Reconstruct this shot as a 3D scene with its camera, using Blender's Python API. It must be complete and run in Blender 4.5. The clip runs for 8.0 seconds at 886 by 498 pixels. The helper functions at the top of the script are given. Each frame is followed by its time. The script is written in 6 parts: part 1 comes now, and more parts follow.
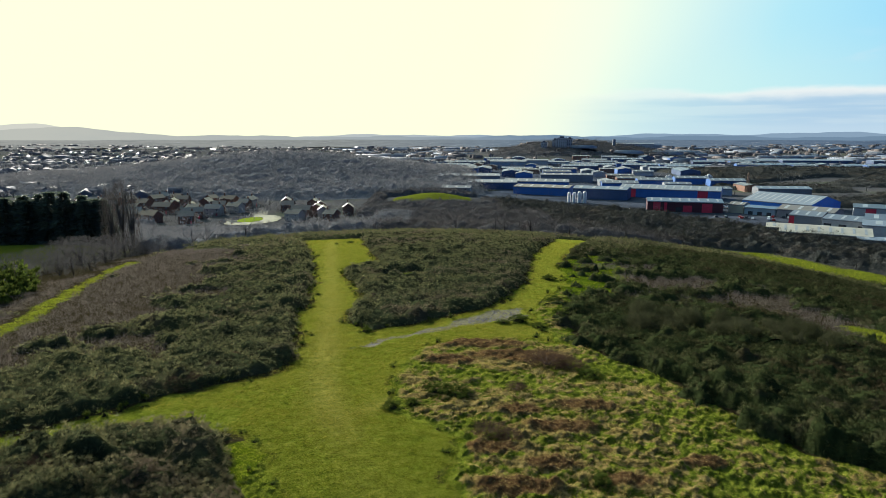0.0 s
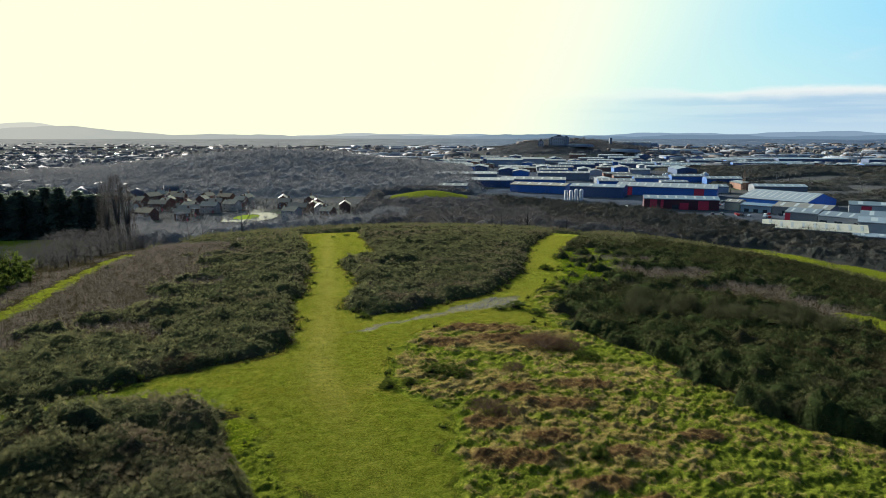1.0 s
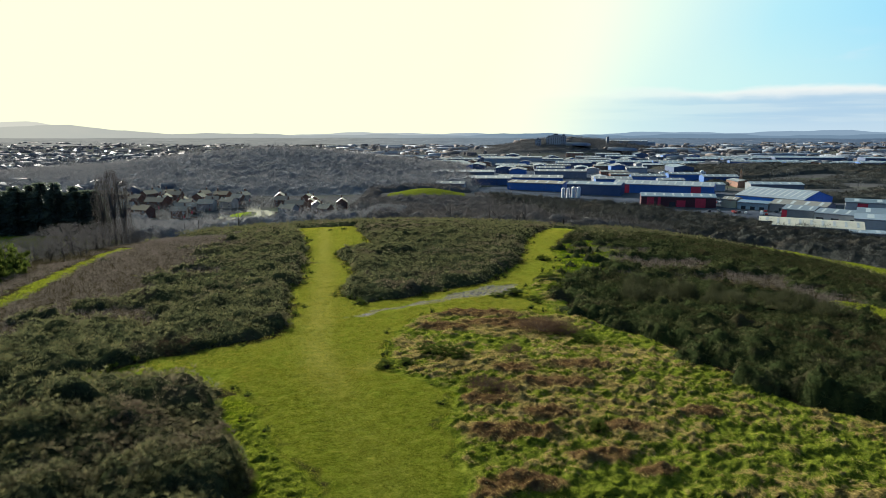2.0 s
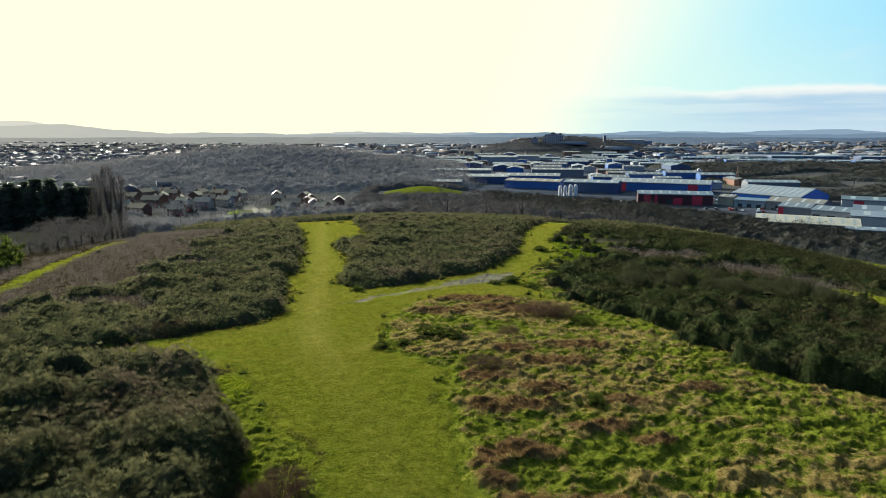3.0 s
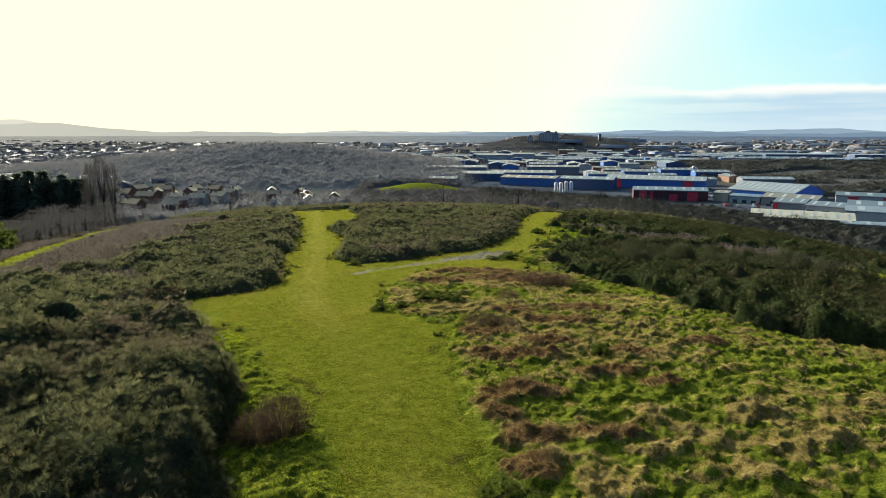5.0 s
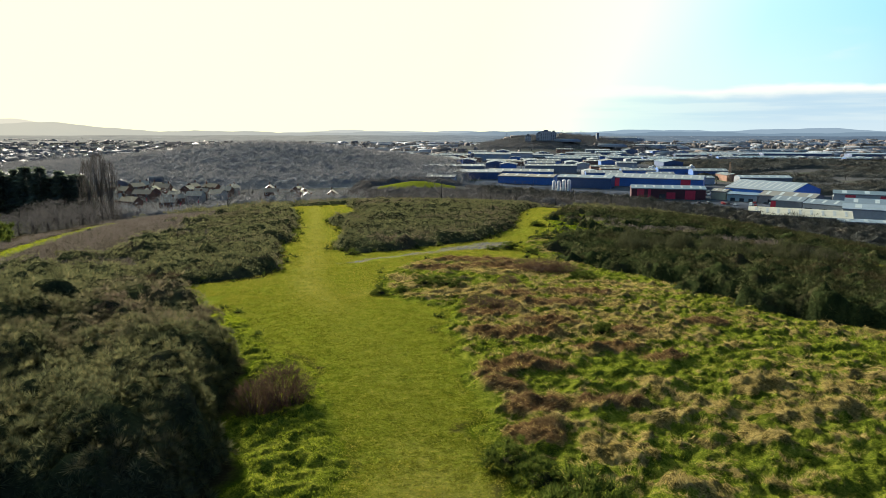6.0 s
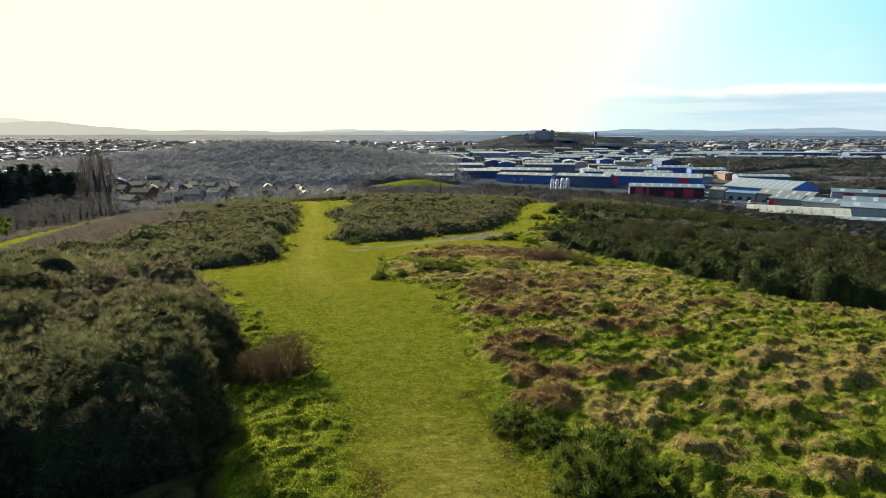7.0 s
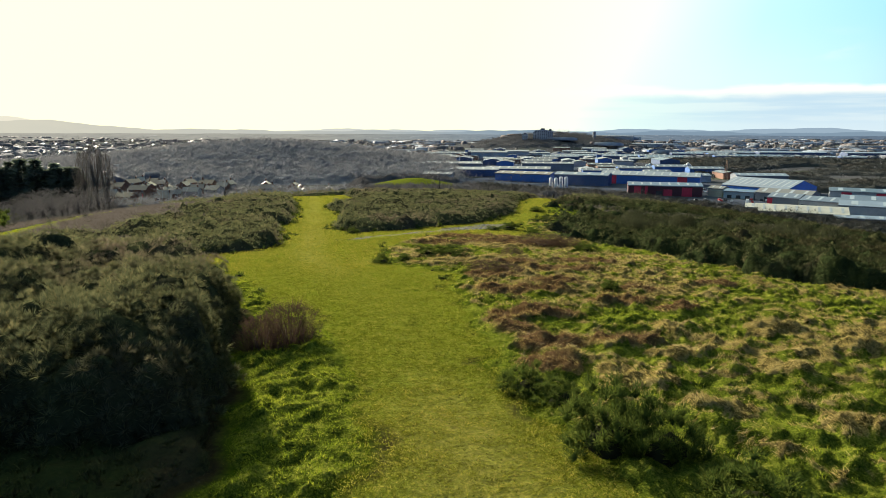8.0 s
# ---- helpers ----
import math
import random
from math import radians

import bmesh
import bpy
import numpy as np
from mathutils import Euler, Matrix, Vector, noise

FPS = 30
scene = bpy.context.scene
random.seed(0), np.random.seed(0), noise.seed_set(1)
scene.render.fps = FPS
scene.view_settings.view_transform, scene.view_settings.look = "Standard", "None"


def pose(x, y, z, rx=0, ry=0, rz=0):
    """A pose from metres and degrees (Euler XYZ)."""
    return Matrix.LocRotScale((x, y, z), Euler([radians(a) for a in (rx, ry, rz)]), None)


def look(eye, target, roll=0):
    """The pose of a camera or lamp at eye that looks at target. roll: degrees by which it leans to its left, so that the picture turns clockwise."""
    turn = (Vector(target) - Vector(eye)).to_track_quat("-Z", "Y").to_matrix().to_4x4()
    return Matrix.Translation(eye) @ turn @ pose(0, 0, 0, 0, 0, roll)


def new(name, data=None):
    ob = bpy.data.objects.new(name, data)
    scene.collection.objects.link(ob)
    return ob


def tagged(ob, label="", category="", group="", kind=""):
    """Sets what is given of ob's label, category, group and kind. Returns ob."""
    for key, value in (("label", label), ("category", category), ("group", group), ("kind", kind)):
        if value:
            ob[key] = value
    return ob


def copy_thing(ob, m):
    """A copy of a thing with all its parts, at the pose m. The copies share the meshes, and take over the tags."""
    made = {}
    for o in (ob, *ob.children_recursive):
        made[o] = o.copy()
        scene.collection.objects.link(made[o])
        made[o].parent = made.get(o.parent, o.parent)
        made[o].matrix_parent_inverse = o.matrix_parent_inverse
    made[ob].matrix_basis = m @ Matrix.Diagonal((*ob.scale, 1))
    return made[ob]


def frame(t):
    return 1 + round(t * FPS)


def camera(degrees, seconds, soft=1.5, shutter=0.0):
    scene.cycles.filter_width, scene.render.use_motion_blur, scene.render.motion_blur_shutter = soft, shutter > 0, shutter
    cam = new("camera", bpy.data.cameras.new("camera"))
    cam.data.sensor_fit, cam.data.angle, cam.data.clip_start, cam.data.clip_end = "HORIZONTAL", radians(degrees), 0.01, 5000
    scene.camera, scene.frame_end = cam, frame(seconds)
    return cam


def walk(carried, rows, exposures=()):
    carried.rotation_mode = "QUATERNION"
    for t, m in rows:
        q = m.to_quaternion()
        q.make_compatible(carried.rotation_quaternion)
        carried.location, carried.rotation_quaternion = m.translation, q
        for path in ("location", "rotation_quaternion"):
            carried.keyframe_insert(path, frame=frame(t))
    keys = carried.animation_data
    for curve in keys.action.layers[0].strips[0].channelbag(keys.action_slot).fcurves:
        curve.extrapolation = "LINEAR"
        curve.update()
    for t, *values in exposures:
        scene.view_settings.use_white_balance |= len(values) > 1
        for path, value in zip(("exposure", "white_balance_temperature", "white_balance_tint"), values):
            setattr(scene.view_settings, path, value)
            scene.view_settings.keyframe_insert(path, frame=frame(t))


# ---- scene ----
cam = camera(70.9, 8.0, soft=0.7)
METRES, EYE, TILT, LEAN, TURN = 9.0, 15.0, -10.3, 0.0, 0.0
ROWS = [
    (0.0, 0.0, 0.0, 0.0, -0.0, 0.0, -0.0),
    (0.5, 0.0019, 0.008, -0.0739, -0.16, -0.04, 0.03),
    (1.0, -0.0002, 0.0159, -0.1413, -0.29, -0.07, 0.04),
    (1.5, -0.0001, 0.0288, -0.21, -0.41, -0.1, 0.06),
    (3.0, -0.0004, 0.065, -0.4094, -0.8, -0.18, 0.15),
    (3.5, -0.0041, 0.0802, -0.4801, -0.91, -0.19, 0.17),
    (4.0, -0.0109, 0.0944, -0.5436, -1.02, -0.22, 0.19),
    (4.5, -0.0186, 0.1122, -0.6084, -1.12, -0.23, 0.2),
    (6.0, -0.0399, 0.1514, -0.7682, -1.43, -0.28, 0.2),
    (6.5, -0.0502, 0.1634, -0.8221, -1.52, -0.3, 0.22),
    (7.0, -0.061, 0.1755, -0.8672, -1.59, -0.32, 0.21),
    (7.5, -0.0744, 0.1907, -0.9204, -1.68, -0.34, 0.17),
    (8.0, -0.0845, 0.2, -0.9711, -1.76, -0.36, 0.11),
]
walk(cam, [(t, pose(0, 0, EYE, TILT, LEAN, TURN) @ pose(METRES * x, METRES * y, METRES * z, 90 + pitch, roll, yaw)) for t, x, y, z, yaw, pitch, roll in ROWS], [(0.0, 1.17, 6000.0, 10.0), (8.0, 1.50, 6650.0, 10.0)])

# ---- daylight: low winter sun ahead and to one side ----
SUN_AZ, SUN_EL = -32.0, 19.0
sun_way = Vector((math.sin(radians(SUN_AZ)) * math.cos(radians(SUN_EL)), math.cos(radians(SUN_AZ)) * math.cos(radians(SUN_EL)), math.sin(radians(SUN_EL))))
sun = new("sun", bpy.data.lights.new("sun", "SUN"))
sun.data.energy, sun.data.angle, sun.data.color = 5.0, radians(0.6), (1.0, 0.91, 0.76)
sun.matrix_world = look(sun_way * 100, (0, 0, 0))

world = bpy.data.worlds.new("sky")
scene.world = world
world.use_nodes = True
wn, wl = world.node_tree.nodes, world.node_tree.links


def vec_op(op, a, b):
    m = wn.new("ShaderNodeVectorMath")
    m.operation = op
    for socket, v in ((m.inputs[0], a), (m.inputs[1], b)):
        if isinstance(v, bpy.types.NodeSocket):
            wl.new(v, socket)
        else:
            socket.default_value = v
    return m.outputs["Value" if op == "DOT_PRODUCT" else "Vector"]


def val_op(op, a, b=0.0, c=0.0, clamp=False):
    m = wn.new("ShaderNodeMath")
    m.operation, m.use_clamp = op, clamp
    for socket, v in zip(m.inputs, (a, b, c)):
        if isinstance(v, bpy.types.NodeSocket):
            wl.new(v, socket)
        else:
            socket.default_value = v
    return m.outputs[0]


def ease(v, a, b):
    m = wn.new("ShaderNodeMapRange")
    m.interpolation_type = "SMOOTHSTEP"
    wl.new(v, m.inputs["Value"])
    m.inputs["From Min"].default_value, m.inputs["From Max"].default_value = a, b
    return m.outputs["Result"]


def blend_sky(f, a, b, how="MIX"):
    m = wn.new("ShaderNodeMix")
    m.data_type, m.blend_type = "RGBA", how
    for socket, v in ((m.inputs["Factor"], f), (m.inputs["A"], a), (m.inputs["B"], b)):
        if isinstance(v, bpy.types.NodeSocket):
            wl.new(v, socket)
        elif isinstance(v, tuple):
            socket.default_value = (*v, 1)
        else:
            socket.default_value = v
    return m.outputs["Result"]


way = wn.new("ShaderNodeTexCoord").outputs["Generated"]
sky = wn.new("ShaderNodeTexSky")
sky.sky_type, sky.sun_disc = "NISHITA", False
sky.sun_elevation, sky.sun_rotation = radians(SUN_EL), radians(SUN_AZ)
sky.air_density, sky.dust_density, sky.ozone_density = 1.0, 0.6, 2.0
wl.new(vec_op("NORMALIZE", vec_op("ADD", way, (0, 0, 0.16)), (0, 0, 0)), sky.inputs["Vector"])
xyz = wn.new("ShaderNodeSeparateXYZ")
wl.new(way, xyz.inputs["Vector"])
azimuth = val_op("ARCTAN2", xyz.outputs["X"], xyz.outputs["Y"])
height = xyz.outputs["Z"]
to_sun = vec_op("DOT_PRODUCT", way, tuple(sun_way))
def sky_ramp(f, stops):
    r = wn.new("ShaderNodeValToRGB")
    e = r.color_ramp.elements
    while len(e) < len(stops):
        e.new(0.5)
    for el, (p, c) in zip(e, stops):
        el.position, el.color = p, (*[v / 16 for v in c], 1)
    wl.new(f, r.inputs["Fac"])
    return blend_sky(1.0, r.outputs["Color"], (16.0, 16.0, 16.0), "MULTIPLY")


# blue away from the sun, pale turquoise and then cream towards it
air = blend_sky(1.0, sky.outputs["Color"], (0.97, 1.12, 1.42), "MULTIPLY")
glow = sky_ramp(to_sun, [(0.36, (3.8, 8.2, 10.6)), (0.52, (5.8, 9.6, 10.2)), (0.58, (7.4, 10.2, 9.8)), (0.64, (9.4, 11.2, 9.4)), (0.70, (11.4, 11.9, 8.9)), (0.79, (12.8, 12.6, 8.3))])
low_sky = blend_sky(ease(to_sun, 0.35, 0.62), (6.6, 9.6, 9.6), (8.2, 10.8, 9.4))
glow = blend_sky(val_op("MULTIPLY", val_op("MULTIPLY", ease(height, 0.17, 0.05), 0.75), ease(to_sun, 0.70, 0.55)), glow, low_sky)
air = blend_sky(ease(to_sun, 0.15, 0.42), air, glow)
# a bank of cloud low on the horizon, away from the sun
puff = wn.new("ShaderNodeTexNoise")
puff.inputs["Scale"].default_value, puff.inputs["Detail"].default_value = 9.0, 8.0
wl.new(vec_op("MULTIPLY", way, (1, 1, 3.5)), puff.inputs["Vector"])
streak = wn.new("ShaderNodeTexNoise")
streak.inputs["Scale"].default_value, streak.inputs["Detail"].default_value = 5.0, 6.0
wl.new(vec_op("MULTIPLY", way, (1, 1, 16)), streak.inputs["Vector"])
top = val_op("ADD", val_op("MULTIPLY", val_op("SUBTRACT", puff.outputs["Fac"], 0.5), 0.03), 0.065)
below = ease(val_op("SUBTRACT", top, height), -0.003, 0.007)
bank = val_op("MULTIPLY", below, ease(azimuth, 0.08, 0.56))
shade = blend_sky(ease(val_op("SUBTRACT", top, height), 0.002, 0.019), (11.2, 10.8, 9.8), blend_sky(ease(streak.outputs["Fac"], 0.4, 0.62), (5.4, 7.2, 8.6), (7.0, 8.3, 8.9)))
shade = blend_sky(ease(height, 0.030, 0.004), shade, (6.6, 8.0, 8.9))
air = blend_sky(val_op("MULTIPLY", bank, 0.92), air, shade)
wisp = val_op("MULTIPLY", ease(puff.outputs["Fac"], 0.42, 0.66), val_op("MULTIPLY", ease(azimuth, 0.48, 0.55), ease(azimuth, 0.62, 0.55)))
wisp = val_op("MULTIPLY", wisp, val_op("MULTIPLY", ease(height, 0.09, 0.112), ease(height, 0.14, 0.115)))
air = blend_sky(val_op("MULTIPLY", wisp, 0.6), air, (9.4, 9.6, 9.6))
wn["Background"].inputs["Strength"].default_value = 0.0378
wl.new(air, wn["Background"].inputs["Color"])


# ---- materials ----
def node_mat(name, rough=0.8, spec=0.3):
    m = bpy.data.materials.new(name)
    m.use_nodes = True
    b = m.node_tree.nodes["Principled BSDF"]
    b.inputs["Roughness"].default_value = rough
    b.inputs["Specular IOR Level"].default_value = spec
    return m, m.node_tree.nodes, m.node_tree.links, b


def noise_node(n, l, scale, detail=4.0, rough=0.6, coord=None):
    t = n.new("ShaderNodeTexNoise")
    t.inputs["Scale"].default_value, t.inputs["Detail"].default_value, t.inputs["Roughness"].default_value = scale, detail, rough
    if coord is None:
        coord = n.new("ShaderNodeNewGeometry").outputs["Position"]
    l.new(coord, t.inputs["Vector"])
    return t.outputs["Fac"]


def ramp(n, l, fac, stops):
    r = n.new("ShaderNodeValToRGB")
    e = r.color_ramp.elements
    while len(e) < len(stops):
        e.new(0.5)
    for el, (p, c) in zip(e, stops):
        el.position, el.color = p, (*c, 1)
    l.new(fac, r.inputs["Fac"])
    return r.outputs["Color"]


def mix(n, l, fac, a, b, how="MIX"):
    m = n.new("ShaderNodeMix")
    m.data_type, m.blend_type = "RGBA", how
    for socket, v in ((m.inputs["Factor"], fac), (m.inputs["A"], a), (m.inputs["B"], b)):
        if isinstance(v, bpy.types.NodeSocket):
            l.new(v, socket)
        elif isinstance(v, tuple):
            socket.default_value = (*v, 1)
        else:
            socket.default_value = v
    return m.outputs["Result"]


def maths(n, l, op, a, b=0.0, clamp=False):
    m = n.new("ShaderNodeMath")
    m.operation, m.use_clamp = op, clamp
    for socket, v in ((m.inputs[0], a), (m.inputs[1], b)):
        if isinstance(v, bpy.types.NodeSocket):
            l.new(v, socket)
        else:
            socket.default_value = v
    return m.outputs[0]


def bump_to(n, l, b, height, strength, distance):
    k = n.new("ShaderNodeBump")
    k.inputs["Strength"].default_value, k.inputs["Distance"].default_value = strength, distance
    l.new(height, k.inputs["Height"])
    l.new(k.outputs["Normal"], b.inputs["Normal"])


def leaf_mat(name, stops, rough=0.55, spec=0.3, through_light=0.25, patch_scale=0.12, drift=None, puffed=False):
    """Foliage: colour varies leaf by leaf and patch by patch, and some light comes through."""
    m, n, l, b = node_mat(name, rough, spec)
    g = n.new("ShaderNodeNewGeometry")
    f = maths(n, l, "MULTIPLY", g.outputs["Random Per Island"], 0.55)
    p = maths(n, l, "MULTIPLY", noise_node(n, l, patch_scale, 3.0), 0.75)
    f = maths(n, l, "ADD", f, p)
    f = maths(n, l, "SUBTRACT", f, 0.15, True)
    c = ramp(n, l, f, stops)
    if drift:
        part_of = maths(n, l, "MULTIPLY", maths(n, l, "SUBTRACT", noise_node(n, l, 0.11, 4.0, 0.65), 0.52), 7.0, True)
        c = mix(n, l, maths(n, l, "MULTIPLY", part_of, 0.8), c, drift)
    l.new(c, b.inputs["Base Color"])
    t = n.new("ShaderNodeBsdfTranslucent")
    l.new(c, t.inputs["Color"])
    if puffed:
        bulge = n.new("ShaderNodeAttribute")
        bulge.attribute_name = "bulge"
        l.new(bulge.outputs["Vector"], b.inputs["Normal"])
        l.new(bulge.outputs["Vector"], t.inputs["Normal"])
    mx = n.new("ShaderNodeMixShader")
    mx.inputs["Fac"].default_value = through_light
    l.new(b.outputs["BSDF"], mx.inputs[1])
    l.new(t.outputs["BSDF"], mx.inputs[2])
    l.new(mx.outputs["Shader"], n["Material Output"].inputs["Surface"])
    return m


def wall_mat(name, colour, rough=0.5, spec=0.4, stain=0.25, scale=0.6, metal=0.0):
    m, n, l, b = node_mat(name, rough, spec)
    dark = tuple(v * (1 - stain) for v in colour)
    f = noise_node(n, l, scale, 6.0, 0.7)
    c = ramp(n, l, f, [(0.3, dark), (0.65, colour)])
    l.new(c, b.inputs["Base Color"])
    b.inputs["Metallic"].default_value = metal
    return m


bush_mat = leaf_mat("bush_foliage", [(0.1, (0.026, 0.042, 0.01)), (0.5, (0.056, 0.08, 0.015)), (0.9, (0.115, 0.13, 0.026))], 0.7, 0.0, 0.45, 0.8)
gorse_mat = leaf_mat("gorse_foliage", [(0.1, (0.072, 0.082, 0.050)), (0.4, (0.142, 0.158, 0.078)), (0.7, (0.236, 0.234, 0.106)), (0.95, (0.34, 0.295, 0.13))], 0.8, 0.0, 0.4, 0.9, (0.21, 0.16, 0.125), puffed=True)
scrub_mat = leaf_mat("scrub_foliage", [(0.1, (0.034, 0.045, 0.022)), (0.45, (0.066, 0.082, 0.034)), (0.7, (0.108, 0.116, 0.048)), (0.95, (0.155, 0.145, 0.068))], 0.8, 0.0, 0.28, 0.7, (0.10, 0.072, 0.045), True)
willow_mat = leaf_mat("willow_twigs", [(0.1, (0.03, 0.036, 0.018)), (0.5, (0.055, 0.06, 0.03)), (0.9, (0.09, 0.088, 0.05))], 0.7, 0.0, 0.3, 0.4)
brown_mat = leaf_mat("dead_bracken", [(0.1, (0.053, 0.0306, 0.0143)), (0.5, (0.111, 0.0653, 0.0286)), (0.9, (0.172, 0.111, 0.049))], 0.7, 0.1, 0.4, 2.0)
heather_mat = leaf_mat("withered_heather", [(0.1, (0.062, 0.052, 0.044)), (0.5, (0.118, 0.10, 0.086)), (0.9, (0.19, 0.165, 0.14))], 0.7, 0.1, 0.35, 0.35)
straw_mat = leaf_mat("straw_grass", [(0.1, (0.15, 0.122, 0.022)), (0.4, (0.31, 0.235, 0.065)), (0.7, (0.43, 0.325, 0.12)), (0.95, (0.52, 0.42, 0.20))], 0.6, 0.15, 0.45, 1.8)
green_mat = leaf_mat("green_grass", [(0.1, (0.075, 0.115, 0.006)), (0.45, (0.19, 0.24, 0.014)), (0.7, (0.30, 0.315, 0.03)), (0.95, (0.37, 0.32, 0.075))], 0.6, 0.0, 0.5, 2.5)
fresh_turf_mat = leaf_mat("fresh_turf", [(0.2, (0.036, 0.062, 0.005)), (0.5, (0.136, 0.158, 0.013)), (0.85, (0.335, 0.305, 0.055))], 0.6, 0.0, 0.5, 5.0)
turf_mat = leaf_mat("mown_grass", [(0.2, (0.045, 0.062, 0.006)), (0.5, (0.17, 0.176, 0.014)), (0.85, (0.38, 0.325, 0.065))], 0.6, 0.0, 0.5, 5.0)
shrub_mat = leaf_mat("shrub_twigs", [(0.1, (0.0384, 0.024, 0.0192)), (0.5, (0.0816, 0.0528, 0.036)), (0.9, (0.134, 0.0912, 0.0576))], 0.7, 0.0, 0.25, 0.3)
conifer_mat = leaf_mat("conifer_needles", [(0.1, (0.06, 0.08, 0.06)), (0.9, (0.12, 0.14, 0.10))], 0.55, 0.1, 0.45, 0.1)
poplar_mat = leaf_mat("poplar_twigs", [(0.1, (0.05, 0.047, 0.045)), (0.9, (0.11, 0.10, 0.09))], 0.7, 0.0, 0.25, 0.1)
bark_mat = wall_mat("bark", (0.13, 0.1, 0.075), 0.9, 0.15, 0.5, 4.0)


def canopy_mat(name, stops, fine, drift=None, relief=0.12):
    """The matted surface of a thicket: colour and relief at the size of a tuft, drifting from patch to patch."""
    m, n, l, b = node_mat(name, 0.9, 0.0)
    small, mid, slow = noise_node(n, l, fine, 5.0, 0.75), noise_node(n, l, fine * 0.22, 4.0, 0.65), noise_node(n, l, fine * 0.03, 4.0, 0.6)
    f = maths(n, l, "ADD", maths(n, l, "MULTIPLY", small, 0.9), maths(n, l, "MULTIPLY", mid, 0.5))
    c = ramp(n, l, maths(n, l, "SUBTRACT", maths(n, l, "ADD", f, maths(n, l, "MULTIPLY", slow, 0.4)), 0.4), stops)
    if drift:
        c = mix(n, l, maths(n, l, "MULTIPLY", maths(n, l, "MULTIPLY", maths(n, l, "SUBTRACT", slow, 0.53), 7.0, True), 0.75), c, drift)
    l.new(c, b.inputs["Base Color"])
    bump_to(n, l, b, f, 1.0, relief)
    return m


# sheets coloured far darker than their shoots, for the shade inside the thicket
gorse_shade_sheet = canopy_mat("gorse_mat", [(0.25, (0.016, 0.021, 0.011)), (0.5, (0.036, 0.043, 0.020)), (0.75, (0.07, 0.07, 0.032))], 9.0, (0.05, 0.04, 0.028))
scrub_shade_sheet = canopy_mat("scrub_mat", [(0.25, (0.011, 0.016, 0.007)), (0.5, (0.024, 0.033, 0.012)), (0.75, (0.046, 0.05, 0.02))], 9.0, (0.04, 0.03, 0.02))
# crowns of the sunward woods: pale blue-grey, with valley haze in the colour
hazy_wood_sheet = canopy_mat("hazy_wood_crowns", [(0.25, (0.10, 0.108, 0.125)), (0.5, (0.125, 0.134, 0.15)), (0.75, (0.15, 0.155, 0.165))], 0.9, None, 1.0)
brown_wood_sheet = canopy_mat("brown_wood_crowns", [(0.25, (0.058, 0.06, 0.066)), (0.5, (0.082, 0.082, 0.084)), (0.75, (0.11, 0.104, 0.10))], 0.9, None, 1.0)
dark_wood_sheet = canopy_mat("dark_wood_crowns", [(0.25, (0.026, 0.030, 0.030)), (0.5, (0.046, 0.049, 0.046)), (0.75, (0.075, 0.072, 0.062))], 0.9, (0.07, 0.058, 0.045), 1.0)


# ---- the shape of the land ----
def smooth(a, b, v):
    t = np.clip((v - a) / (b - a), 0, 1)
    return t * t * (3 - 2 * t)


RIDGE_Y = (-400, -120, -40, 0, 15, 30, 44, 54, 88, 124, 150, 175, 220, 300, 420)
RIDGE_Z = (-60, -14, -1, 0.9, 0.4, -1.0, -2.1, -2.8, -4.4, -6.2, -8.8, -12.5, -21, -40, -75)
def bump(x, y, cx, cy, rx, ry, h):
    return h * np.exp(-((x - cx) / rx) ** 2 - ((y - cy) / ry) ** 2)
def terrain(x, y):
    x, y = np.asarray(x, float), np.asarray(y, float)
    ridge = sum(np.interp(y + d, RIDGE_Y, RIDGE_Z) for d in (-6, -3, 0, 3, 6)) / 5
    left, right = np.maximum(-x - 5, 0), np.maximum(x, 0)
    hill = ridge - 0.0010 * left ** 2 - 0.0008 * right ** 2 - 0.015 * right - 0.0012 * np.maximum(x - 42, 0) ** 2
    far = np.hypot(x, y)
    valley = -39 + 26 * smooth(1300, 3800, far)
    valley = valley + bump(x, y, -190, 760, 190, 130, 28) + bump(x, y, -8, 508, 32, 34, 8) + bump(x, y, 290, 1420, 220, 160, 40)
    valley = valley + bump(x, y, 480, 850, 220, 60, 8) + bump(x, y, -160, 230, 90, 80, 10)
    k = 5.0
    land = np.maximum(hill, valley) + k * np.log1p(np.exp(-np.abs(hill - valley) / k))
    # a level paddock beside the conifers
    return land + (-19 - land) * smooth(1.9, 0.8, np.hypot((x + 128) / 34, (y - 170) / 30))


